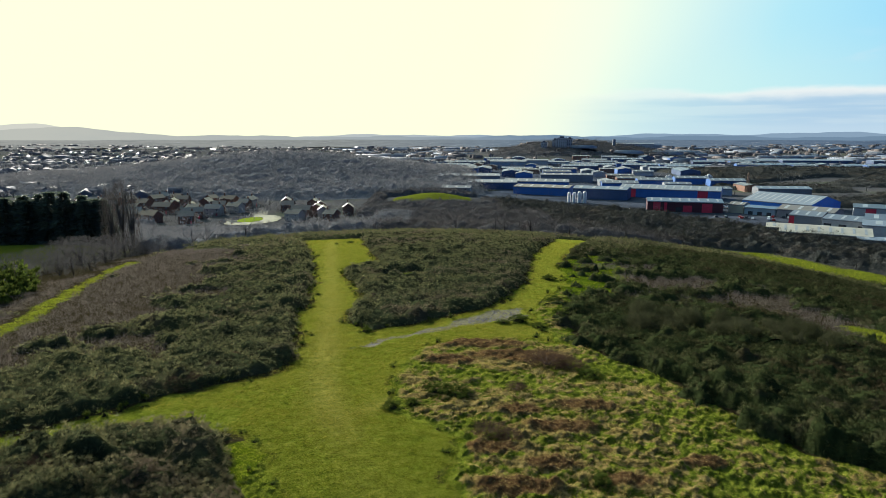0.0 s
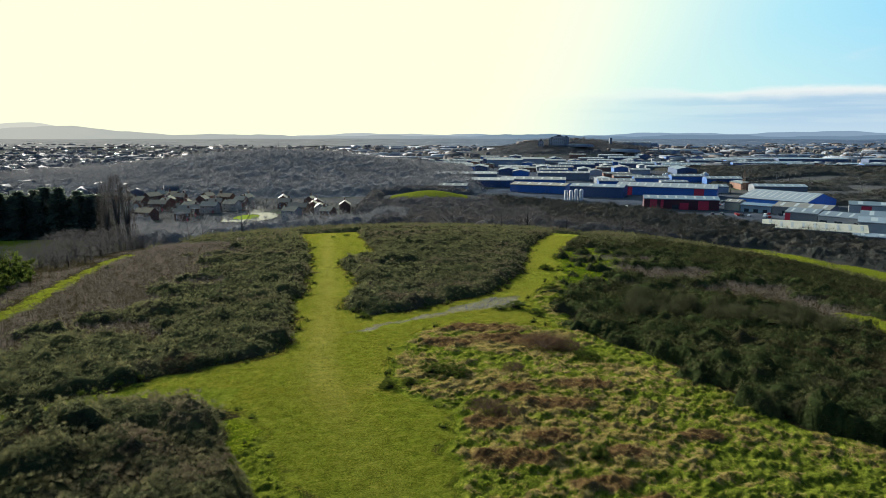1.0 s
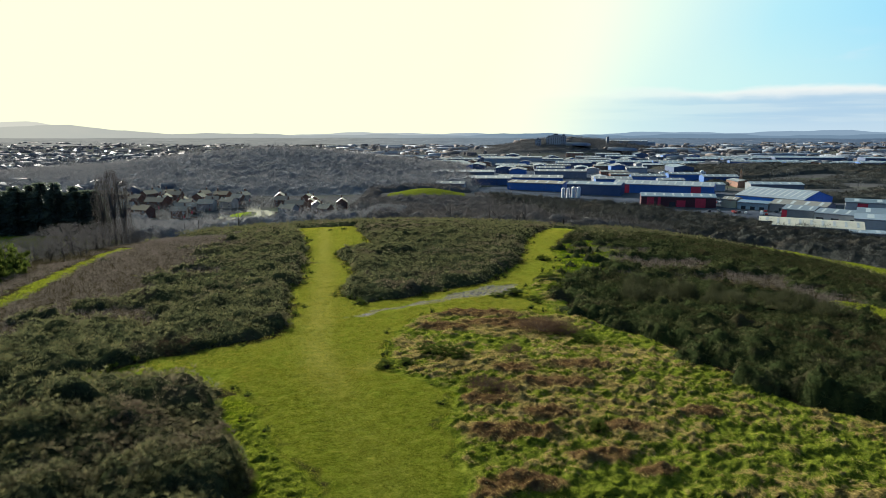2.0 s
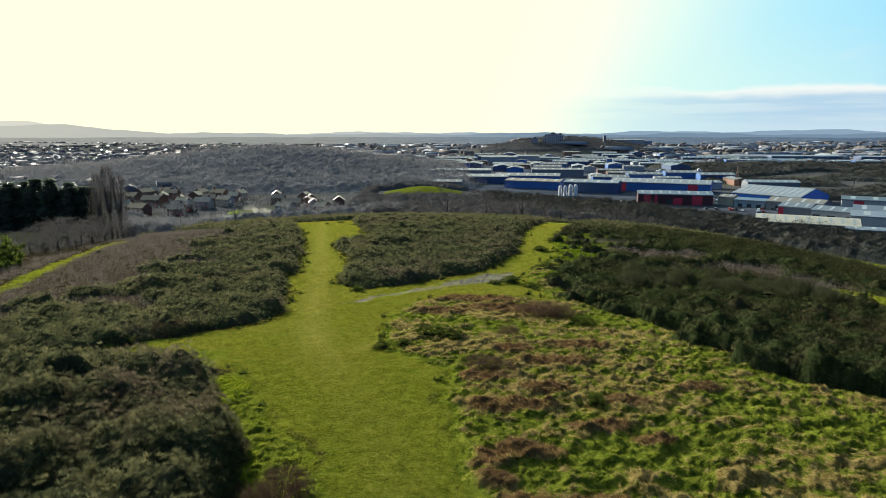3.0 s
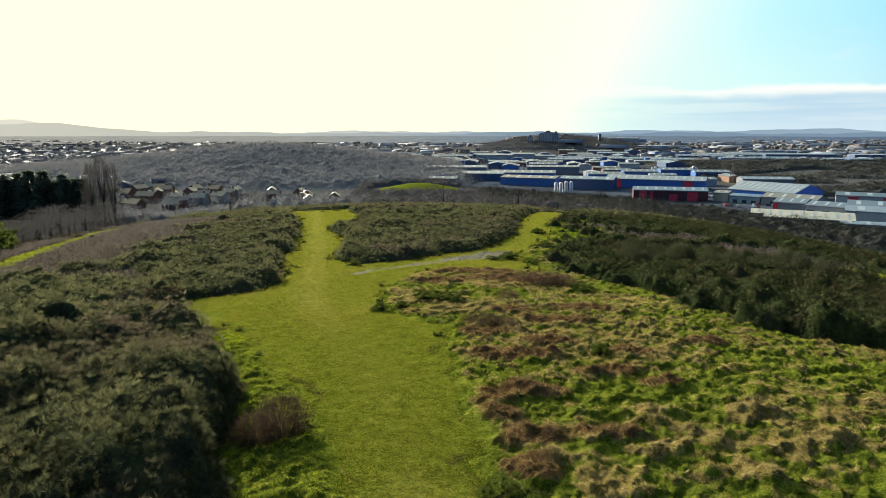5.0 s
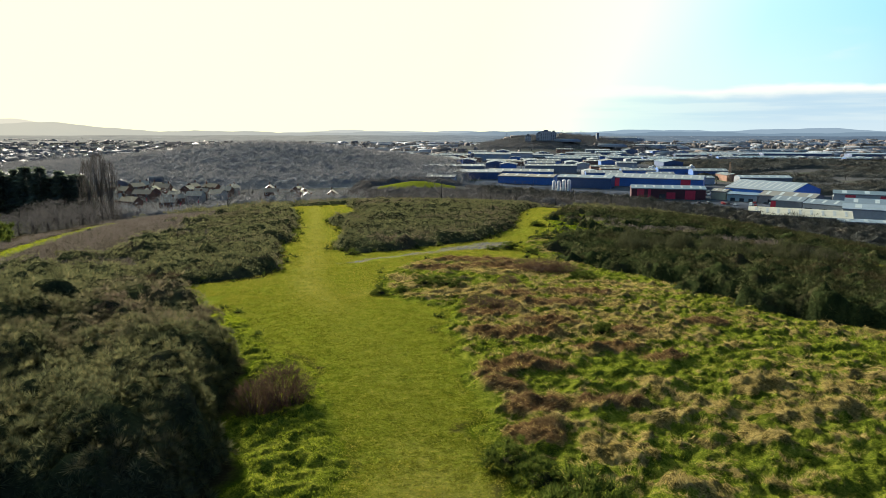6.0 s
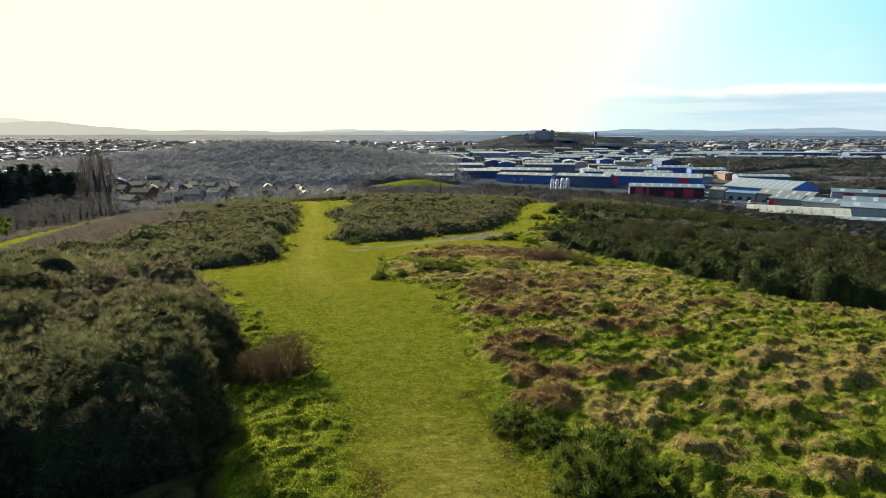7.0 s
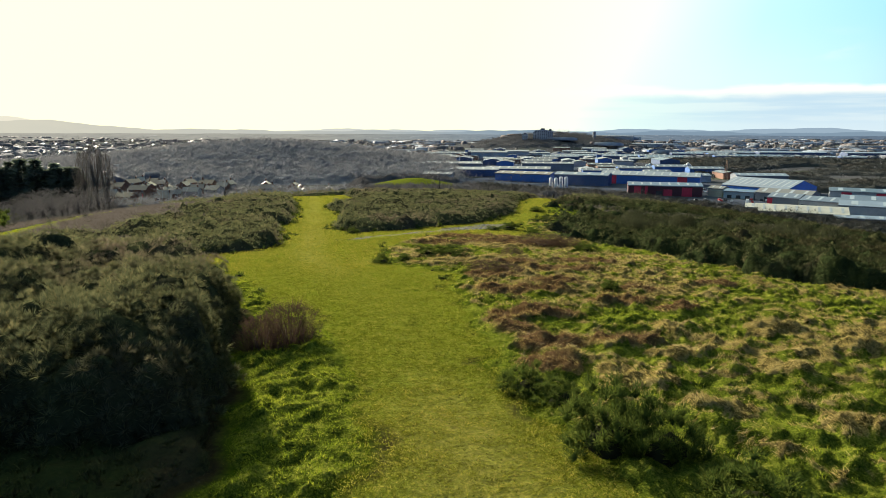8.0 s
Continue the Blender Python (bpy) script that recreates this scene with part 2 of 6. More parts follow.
# ---- plan of the ground's cover, in metres ----
LAWN = [(-32, 140), (-24, 113), (-20, 96), (-16.8, 80), (-14.8, 68), (-14.4, 61), (-12.9, 54), (-11.1, 48), (-11.4, 45), (-14.0, 41.5), (-17.5, 38), (-24, 33), (-38, 28), (-38, 24), (-22, 29.5), (-14.4, 34), (-10.6, 31.4), (-9.0, 29.4),
        (-7.4, 25.5), (-5.6, 22), (-3.4, 18.5), (-2.6, 15.8), (-2.1, 13), (-2.0, 9), (-2.1, -10), (3.4, -10), (2.7, 7), (2.2, 9.6), (1.8, 12), (1.1, 14), (1.2, 16.5), (0.5, 19.5), (0.7, 24.5), (0.5, 28.6), (0.8, 31), (-0.6, 32.6), (-2.6, 34.4),
        (-3.1, 37), (-3.4, 44.5), (-3.1, 47), (-1.6, 50), (0.8, 52.4), (6, 53.8), (10.6, 51.5), (9.1, 57.6), (10, 66), (14, 74.5), (16.6, 82.5), (18, 97), (25.4, 121), (40, 160), (30, 160), (24, 134), (15.8, 107), (12.4, 86), (9.2, 73.7), (5.4, 66),
        (-2, 58.3), (-6.9, 55), (-9.4, 58), (-10.4, 65), (-9.4, 71), (-11.3, 76.4), (-15.4, 90.7), (-10, 95.6), (-16, 122), (-19, 140)]
DIRT_A = [(-7.4, 49.6), (-5.5, 51.6), (-2.6, 55.0), (-0.6, 57.4), (2, 60.4), (5, 64.2), (8.2, 65.4), (9, 61.6), (6.6, 59.6), (3.4, 59.2), (0.4, 57.0), (-2.2, 54.4), (-5, 50.8)]
MEADOW = [(16, 78), (18.5, 97), (25, 113), (32, 113), (30, 98), (26, 86), (20, 72), (15.6, 70)]
BARE_PATCH = [(-8, 83), (-7.6, 86), (-3.6, 88), (-3.4, 85)]
ROUGH = [(3.4, -10), (2.7, 7), (2.2, 9.6), (1.8, 12), (1.1, 14), (1.2, 16.5), (0.5, 19.5), (0.7, 24.5), (0.5, 28.6), (0.8, 31), (-0.6, 32.6), (-2.6, 34.4), (-3.1, 37), (-3.4, 44.5), (-3.1, 47), (-1.6, 50), (0.8, 52.4), (6, 53.8), (10.6, 51.5),
         (9.1, 57.6), (10, 66), (14, 74.5), (16.6, 82.5), (18, 97), (19.5, 97), (18.6, 82), (15, 72), (12, 62), (12.2, 54), (13.0, 50), (14.8, 46.5), (16.6, 42), (18.2, 37), (18.6, 31), (22, 28), (34, 22), (44, 10), (40, -10)]
LUSH = [(-4.6, -10), (-2.1, -10), (-2.0, 9), (-2.1, 13), (-2.6, 15.8), (-3.4, 18.5), (-5.6, 22), (-7.4, 25.5), (-9.0, 29.4), (-10.6, 31.4), (-11.8, 30.4), (-10.2, 28.0), (-8.5, 24.4), (-6.8, 20.3), (-5.7, 16.6), (-5.0, 13), (-4.5, 9)]
ISLAND = [(-19, 140), (-16, 122), (-10, 96.5), (-15.4, 91.5), (-11.3, 76.4), (-9.4, 71), (-10.4, 65), (-9.4, 58), (-6.9, 55.6), (-2, 58.6), (5, 66.4), (8, 71), (11.7, 86), (16, 107), (24, 134), (28, 150), (-14, 150)]
FIELD_R = [(127, 300), (139, 291), (152, 284), (161, 263), (170, 243), (178, 225), (188, 205), (182, 200), (170, 212), (161, 224), (153, 232), (146, 247), (139, 277), (130, 297)]
CLEARING = [(60, 200), (95, 235), (124, 302), (139, 280), (146, 247), (153, 232), (161, 224), (170, 212), (190, 195), (190, 150), (110, 130)]
GLADE = [(43.5, 66), (46.5, 65.4), (49, 61), (46, 54), (42, 53.5), (42.8, 59)]
FIELD_L = [(-60.5, 117), (-59, 108), (-54.2, 90), (-49.2, 72), (-46.4, 62), (-43.5, 54), (-41.5, 53), (-44, 60), (-46.6, 71), (-52.2, 89.5), (-56.8, 105), (-57.6, 115)]
FIELD_V = [(-172, 197), (-100, 197), (-92, 180), (-88, 150), (-96, 136), (-150, 140)]
MOUND = [(-40, 500), (-16, 482), (24, 494), (22, 524), (-10, 534), (-40, 522)]
FIELD_T = [(362, 1150), (405, 1155), (412, 1225), (372, 1215)]
YARD = [(-30, 600), (80, 490), (128, 415), (170, 330), (196, 300), (330, 270), (380, 390), (262, 500), (255, 700), (330, 1000), (-100, 1000), (-60, 700)]


def inside(poly, x, y, wobble=0.0):
    """Signed distance to a plan outline, positive inside."""
    p = np.array(poly, float)
    q = np.roll(p, -1, 0)
    if wobble:
        x, y = (x + wobble * (1.4 * np.sin(y * 0.53 + 1.1 * np.sin(x * 0.4)) + np.sin(y * 1.7 + 0.6 * np.sin(x * 1.1)) + 0.6 * np.sin(y * 4.1 + x * 2.3)),
                y + wobble * (1.4 * np.sin(x * 0.47 + 0.7) + np.sin(x * 1.9 + 1.3) + 0.6 * np.sin(x * 4.7 - y * 1.9)))
    best = np.full(np.shape(x), 1e9)
    odd = np.zeros(np.shape(x), bool)
    for (ax, ay), (bx, by) in zip(p, q):
        dx, dy = bx - ax, by - ay
        u = np.clip(((x - ax) * dx + (y - ay) * dy) / (dx * dx + dy * dy), 0, 1)
        best = np.minimum(best, np.hypot(x - ax - u * dx, y - ay - u * dy))
        cross = ((ay > y) != (by > y)) & (x < ax + (y - ay) * dx / (dy if dy else 1e-9))
        odd ^= cross
    return np.where(odd, best, -best)


def near_line(points, x, y):
    """Distance to a line in the plan."""
    best = np.full(np.shape(x), 1e9)
    for (ax, ay), (bx, by) in zip(points, points[1:]):
        dx, dy = bx - ax, by - ay
        u = np.clip(((x - ax) * dx + (y - ay) * dy) / (dx * dx + dy * dy), 0, 1)
        best = np.minimum(best, np.hypot(x - ax - u * dx, y - ay - u * dy))
    return best


WORN = [(0.4, -5), (0.2, 9), (-0.6, 16), (-2.6, 24), (-6.6, 34), (-8.6, 42), (-10.4, 53), (-12.6, 68), (-16.6, 90), (-22, 120), (-24, 135)]
WORN_SIDE = [(-7.2, 33.5), (-4.6, 35.6), (-3.6, 37)]


def steps(*parts):
    """Grid lines: (from, to, step) after one another."""
    out = []
    for a, b, s in parts:
        out.extend(np.arange(a, b, s))
    return np.array(out + [parts[-1][1]], float)


def mesh_of(name, verts, faces, materials, smooth_shade=False, face_mats=None):
    me = bpy.data.meshes.new(name)
    me.from_pydata([tuple(v) for v in verts], [], [tuple(f) for f in faces])
    for m in materials:
        me.materials.append(m)
    if face_mats is not None:
        me.polygons.foreach_set("material_index", np.array(face_mats, np.int32))
    if smooth_shade:
        me.polygons.foreach_set("use_smooth", np.ones(len(me.polygons), bool))
    me.update()
    return me


def tri_mesh(name, verts, tris, material, smooth_shade=False, second=None, which=None):
    """A mesh from arrays of corners and triangles."""
    me = bpy.data.meshes.new(name)
    verts, tris = np.asarray(verts, np.float32), np.asarray(tris, np.int32)
    me.vertices.add(len(verts)), me.loops.add(tris.size), me.polygons.add(len(tris))
    me.vertices.foreach_set("co", verts.ravel())
    me.loops.foreach_set("vertex_index", tris.ravel())
    me.polygons.foreach_set("loop_start", np.arange(0, tris.size, 3, dtype=np.int32))
    if smooth_shade:
        me.polygons.foreach_set("use_smooth", np.ones(len(tris), bool))
    me.materials.append(material)
    if second is not None:
        me.materials.append(second)
        me.polygons.foreach_set("material_index", np.asarray(which, np.int32))
    me.update(calc_edges=True)
    me.validate()
    return me


# ground sheet
gx = steps((-4900, -1500, 170), (-1500, -500, 50), (-500, -120, 12), (-120, -40, 2.5), (-40, -8, 1.0), (-8, 24, 0.42), (24, 40, 0.9), (40, 120, 2.5), (120, 500, 12), (500, 1500, 50), (1500, 4900, 170))
gy = steps((-1500, -300, 120), (-300, -20, 14), (-20, 4, 1.5), (4, 40, 0.42), (40, 70, 0.7), (70, 150, 1.5), (150, 300, 4), (300, 700, 10), (700, 1600, 30), (1600, 4950, 100))
GX, GY = np.meshgrid(gx, gy)


def lumps(x, y):
    """Uneven, tussocky ground of the rough grass."""
    a = np.sin(x * 2.1 + 1.3 * np.sin(y * 1.7) + 0.7 * np.sin(x * 0.31)) * np.sin(y * 2.6 + 1.1 * np.sin(x * 1.9) + 0.9 * np.sin(y * 0.27))
    b = np.sin(x * 5.3 + y * 1.7 + np.sin(y * 2.9)) * np.sin(y * 6.1 - x * 2.2 + np.sin(x * 3.3))
    return 0.10 * a + 0.05 * b


lawn_d = inside(LAWN, GX, GY, 0.35)
rough_d = np.maximum(inside(ROUGH, GX, GY, 0.25), inside(LUSH, GX, GY, 0.2))
meadow_d = inside(MEADOW, GX, GY, 0.5)
dirt_d = inside(DIRT_A, GX, GY, 0.3)
field_d = np.maximum.reduce([inside(p, GX, GY, 0.3) for p in (FIELD_R, FIELD_L, FIELD_V, MOUND, FIELD_T, GLADE, BARE_PATCH)])


def fresh(x, y):
    """How far the lawn is fresh green rather than yellowed."""
    return smooth(11, 15.5, y + 0.5 * np.sin(x * 2.1)) * smooth(38, 29, y + 1.5 * np.sin(x * 0.9))


def ground_z(x, y):
    """Height of the ground's surface."""
    x, y = np.asarray(x, float), np.asarray(y, float)
    lumpy = np.maximum(inside(ROUGH, x, y), inside(LUSH, x, y))
    return terrain(x, y) + lumps(x, y) * smooth(-0.2, 1.0, lumpy) * smooth(90, 40, y)


GZ = ground_z(GX, GY) - 0.06 * smooth(0, 0.6, dirt_d) - 0.16 * smooth(0.25, 1.0, rough_d) * smooth(82, 76, GY) * smooth(4.2, 5.6, GY)
nx, ny = len(gx), len(gy)
idx = np.arange(nx * ny).reshape(ny, nx)
a, b, c, d = idx[:-1, :-1].ravel(), idx[:-1, 1:].ravel(), idx[1:, 1:].ravel(), idx[1:, :-1].ravel()
ground_me = tri_mesh("ground", np.stack([GX.ravel(), GY.ravel(), GZ.ravel()], 1), np.concatenate([np.stack([a, b, c], 1), np.stack([a, c, d], 1)]), bark_mat, True)
for key, values in (("lawn", smooth(-0.35, 0.35, lawn_d)), ("rough", np.maximum(smooth(-0.6, 0.6, np.maximum(rough_d, meadow_d)), smooth(4, -2, GY) * smooth(-160, -60, GY))), ("earth", smooth(-0.4, 0.4, dirt_d)), ("field", smooth(-2, 2, field_d)), ("worn", smooth(2.0, 0.2, np.minimum(near_line(WORN, GX, GY), near_line(WORN_SIDE, GX, GY) + 0.4)) * (1 - 0.8 * fresh(GX, GY))), ("fresh", fresh(GX, GY)), ("yard", smooth(-8, 8, inside(YARD, GX, GY)))):
    ground_me.attributes.new(key, "FLOAT", "POINT").data.foreach_set("value", values.ravel().astype(np.float32))


def ground_material():
    m, n, l, b = node_mat("ground_cover", 0.85, 0.25)
    b.inputs["Sheen Roughness"].default_value = 0.35
    b.inputs["Sheen Tint"].default_value = (0.75, 0.8, 0.08, 1)

    def attr(key):
        t = n.new("ShaderNodeAttribute")
        t.attribute_name = key
        return t.outputs["Fac"]
    fine, mid, big = noise_node(n, l, 9.0, 6.0, 0.75), noise_node(n, l, 1.5, 6.0, 0.72), noise_node(n, l, 0.16, 4.0, 0.6)
    blend = maths(n, l, "ADD", maths(n, l, "MULTIPLY", fine, 0.5), maths(n, l, "MULTIPLY", mid, 0.5))
    lawn = ramp(n, l, blend, [(0.40, (0.018, 0.034, 0.004)), (0.5, (0.076, 0.104, 0.010)), (0.59, (0.165, 0.172, 0.028))])
    yellowed = maths(n, l, "SUBTRACT", 1.0, maths(n, l, "MULTIPLY", attr("fresh"), 0.7))
    lawn = mix(n, l, maths(n, l, "MULTIPLY", maths(n, l, "MULTIPLY", maths(n, l, "SUBTRACT", big, 0.42), 3.0, True), yellowed), lawn, ramp(n, l, fine, [(0.3, (0.08, 0.085, 0.010)), (0.7, (0.185, 0.175, 0.032))]))
    grain = ramp(n, l, noise_node(n, l, 42.0, 3.0, 0.8), [(0.38, (0.28, 0.34, 0.4)), (0.5, (0.95, 0.95, 0.95)), (0.62, (1.9, 1.8, 1.5))])
    lawn = mix(n, l, 1.0, lawn, grain, "MULTIPLY")
    tussock = maths(n, l, "MULTIPLY", maths(n, l, "SUBTRACT", maths(n, l, "ADD", noise_node(n, l, 4.2, 4.0, 0.7), maths(n, l, "MULTIPLY", maths(n, l, "SUBTRACT", big, 0.5), 0.5)), 0.55), 9.0, True)
    lawn = mix(n, l, maths(n, l, "MULTIPLY", tussock, 0.6), lawn, (0.022, 0.05, 0.004))
    rough = ramp(n, l, blend, [(0.3, (0.021, 0.0377, 0.00252)), (0.5, (0.0461, 0.0751, 0.00419)), (0.7, (0.0926, 0.0926, 0.0167))])
    soil = ramp(n, l, blend, [(0.3, (0.0148, 0.0128, 0.00739)), (0.7, (0.0444, 0.037, 0.0197))])
    earth = ramp(n, l, blend, [(0.36, (0.02, 0.015, 0.01)), (0.64, (0.075, 0.066, 0.055))])
    field = ramp(n, l, blend, [(0.3, (0.05, 0.07, 0.008)), (0.5, (0.09, 0.11, 0.012)), (0.7, (0.13, 0.13, 0.03))])
    # far ground: mottled, and lightened and blued for distance haze
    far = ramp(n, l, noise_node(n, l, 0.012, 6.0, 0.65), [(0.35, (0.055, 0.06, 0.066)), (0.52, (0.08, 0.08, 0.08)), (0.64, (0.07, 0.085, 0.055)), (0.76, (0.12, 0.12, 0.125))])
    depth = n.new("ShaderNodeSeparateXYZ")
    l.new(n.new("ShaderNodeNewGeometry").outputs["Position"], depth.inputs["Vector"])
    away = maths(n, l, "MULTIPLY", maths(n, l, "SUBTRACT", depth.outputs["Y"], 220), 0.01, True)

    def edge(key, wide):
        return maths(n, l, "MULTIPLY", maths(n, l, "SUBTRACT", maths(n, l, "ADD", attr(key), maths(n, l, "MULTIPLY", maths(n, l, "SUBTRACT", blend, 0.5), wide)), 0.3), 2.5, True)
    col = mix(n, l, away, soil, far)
    col = mix(n, l, maths(n, l, "MULTIPLY", attr("yard"), 0.85), col, ramp(n, l, noise_node(n, l, 0.03, 5.0), [(0.35, (0.032, 0.042, 0.06)), (0.6, (0.065, 0.08, 0.11)), (0.75, (0.04, 0.048, 0.034))]))
    col = mix(n, l, edge("rough", 0.8), col, rough)
    col = mix(n, l, edge("lawn", 0.8), col, lawn)
    track = maths(n, l, "MULTIPLY", maths(n, l, "MULTIPLY", attr("worn"), maths(n, l, "MULTIPLY", mid, 1.6, True)), 0.55)
    col = mix(n, l, track, col, ramp(n, l, fine, [(0.3, (0.14, 0.125, 0.02)), (0.7, (0.30, 0.25, 0.08))]))
    col = mix(n, l, edge("field", 0.3), col, field)
    col = mix(n, l, edge("earth", 2.6), col, earth)
    l.new(col, b.inputs["Base Color"])
    l.new(maths(n, l, "MULTIPLY", attr("lawn"), 0.22), b.inputs["Sheen Weight"])
    clods = maths(n, l, "MULTIPLY", noise_node(n, l, 3.2, 5.0, 0.7), 1.6)
    bump_to(n, l, b, maths(n, l, "ADD", maths(n, l, "ADD", blend, clods), maths(n, l, "MULTIPLY", noise_node(n, l, 26.0, 4.0, 0.8), 0.5)), 1.0, 0.12)
    wet = maths(n, l, "MULTIPLY", edge("earth", 1.2), 0.12)
    l.new(maths(n, l, "SUBTRACT", 0.88, wet), b.inputs["Roughness"])
    l.new(wet, b.inputs["Specular IOR Level"])
    return m


ground_me.materials.clear()
ground_me.materials.append(ground_material())
ground = tagged(new("ground", ground_me), "grassy hilltop sloping down into a built-up valley", "ground", kind="structure")


# ---- plants as shapes ----
def spikes(rng, base, way, length, radius, sides=3):
    """Tapered shoots: arrays of feet, directions, lengths and radii. Returns corners and triangles."""
    n = len(base)
    way = way / np.linalg.norm(way, axis=1, keepdims=True)
    ref = np.where(np.abs(way[:, 2:3]) < 0.9, np.array([[0, 0, 1.0]]), np.array([[1.0, 0, 0]]))
    u = np.cross(way, ref)
    u /= np.linalg.norm(u, axis=1, keepdims=True)
    v = np.cross(way, u)
    ring = []
    for k in range(sides):
        t = 2 * math.pi * k / sides + rng.uniform(0, 6, (n, 1)) * (k == -1)
        ring.append(base + (u * math.cos(t) + v * math.sin(t)) * radius[:, None] if np.isscalar(t) else base + (u * np.cos(t) + v * np.sin(t)) * radius[:, None])
    verts = np.stack(ring + [base + way * length[:, None]], 1)
    first = np.arange(n)[:, None] * (sides + 1)
    tris = np.concatenate([first + np.array([[k, (k + 1) % sides, sides]]) for k in range(sides)])
    return verts.reshape(-1, 3), tris


def joined(*pieces):
    verts, tris, k = [], [], 0
    for v, t in pieces:
        verts.append(v), tris.append(t + k)
        k += len(v)
    return np.concatenate(verts), np.concatenate(tris)


def dome(rng, n, rx, rz, spread=0.25):
    """Points in the outer shell of an uneven dome, and their outward ways."""
    th, up = rng.uniform(0, 2 * math.pi, n), rng.uniform(0.0, 1.0, n)
    flat = np.sqrt(1 - up ** 2)
    w = np.stack([np.cos(th) * flat, np.sin(th) * flat, up], 1)
    lump = 1 + 0.22 * np.sin(3 * th + 2) * flat + 0.18 * np.sin(5 * th + 9 * up)
    r = lump * (1 - spread * rng.uniform(0, 1, n) ** 1.5)
    return w * r[:, None] * np.array([rx, rx, rz]), w


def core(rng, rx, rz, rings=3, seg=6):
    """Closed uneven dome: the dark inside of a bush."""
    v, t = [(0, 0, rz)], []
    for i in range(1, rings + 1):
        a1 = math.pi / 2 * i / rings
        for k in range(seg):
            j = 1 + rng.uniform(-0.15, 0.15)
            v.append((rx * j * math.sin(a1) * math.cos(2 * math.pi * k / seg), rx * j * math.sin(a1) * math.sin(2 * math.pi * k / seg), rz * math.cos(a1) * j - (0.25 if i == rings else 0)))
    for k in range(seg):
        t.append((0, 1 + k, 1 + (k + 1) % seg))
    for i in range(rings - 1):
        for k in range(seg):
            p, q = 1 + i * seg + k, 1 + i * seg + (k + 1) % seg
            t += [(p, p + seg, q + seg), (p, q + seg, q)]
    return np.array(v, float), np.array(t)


def needles(rng, base, way, length, width):
    """Single thin triangles."""
    way = way / np.linalg.norm(way, axis=1, keepdims=True)
    side = np.cross(way, rng.normal(size=way.shape))
    side /= np.linalg.norm(side, axis=1, keepdims=True)
    verts = np.stack([base - side * width[:, None], base + side * width[:, None], base + way * length[:, None]], 1)
    return verts.reshape(-1, 3), np.arange(len(base) * 3).reshape(-1, 3)


OCTA = np.array([(1, 0, 0), (0, 1, 0), (-1, 0, 0), (0, -1, 0), (0, 0, 1), (0, 0, -1)], float)
OCTA_T = np.array([(0, 1, 4), (1, 2, 4), (2, 3, 4), (3, 0, 4), (1, 0, 5), (2, 1, 5), (3, 2, 5), (0, 3, 5)])


def gorse_shape(seed, heads, shoots, size, fat=0.2, head=(0.10, 0.2), squash=1.0, hearts=0.5, droop=-0.25):
    """A bush one unit wide and high: rounded heads of short spiny shoots over a dark inside."""
    rng = np.random.default_rng(seed)
    at, w = dome(rng, heads, 0.85, 0.88, 0.3)
    n = heads * shoots
    which = np.repeat(np.arange(heads), shoots)
    hr = rng.uniform(*head, heads)
    r = np.repeat(hr, shoots)
    th, up = rng.uniform(0, 6.28, n), rng.uniform(droop, 1, n)
    flat = np.sqrt(np.clip(1 - up ** 2, 0, 1))
    o = np.stack([np.cos(th) * flat, np.sin(th) * flat, up], 1)
    flatten = np.array([1, 1, squash])
    base = at[which] + o * r[:, None] * rng.uniform(0.3, 1.0, (n, 1)) * flatten
    way = o + 0.3 * w[which] + np.array([0, 0, 0.45]) + rng.normal(size=(n, 3)) * 0.45
    way /= np.linalg.norm(way, axis=1, keepdims=True)
    length = size * rng.uniform(0.6, 1.5, n)
    v, t = needles(rng, np.zeros((n, 3)), way, length, length * fat)
    v = v * flatten + np.repeat(base, 3, 0)
    if not hearts:
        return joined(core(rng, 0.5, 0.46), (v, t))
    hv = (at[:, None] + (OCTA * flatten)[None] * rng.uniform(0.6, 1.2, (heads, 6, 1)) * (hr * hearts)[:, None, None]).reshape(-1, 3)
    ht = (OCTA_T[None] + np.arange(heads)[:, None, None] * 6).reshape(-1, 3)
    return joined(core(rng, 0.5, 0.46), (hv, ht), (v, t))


def tuft_shape(seed, n, lean=0.6, wide=0.005, height=0.35, spread=0.16):
    """A tuft of thin grass that leans outwards and droops."""
    rng = np.random.default_rng(seed)
    th, r = rng.uniform(0, 2 * math.pi, n), spread * np.sqrt(rng.uniform(0, 1, n))
    base = np.stack([r * np.cos(th), r * np.sin(th), rng.uniform(-0.04, 0.4, n) * height * (1 - r / spread)], 1)
    way = np.stack([np.cos(th) * lean * r / spread, np.sin(th) * lean * r / spread, np.ones(n)], 1) + rng.normal(size=(n, 3)) * 0.35
    return needles(rng, base, way, height * rng.uniform(0.4, 1.1, n), wide * rng.uniform(0.6, 1.3, n))


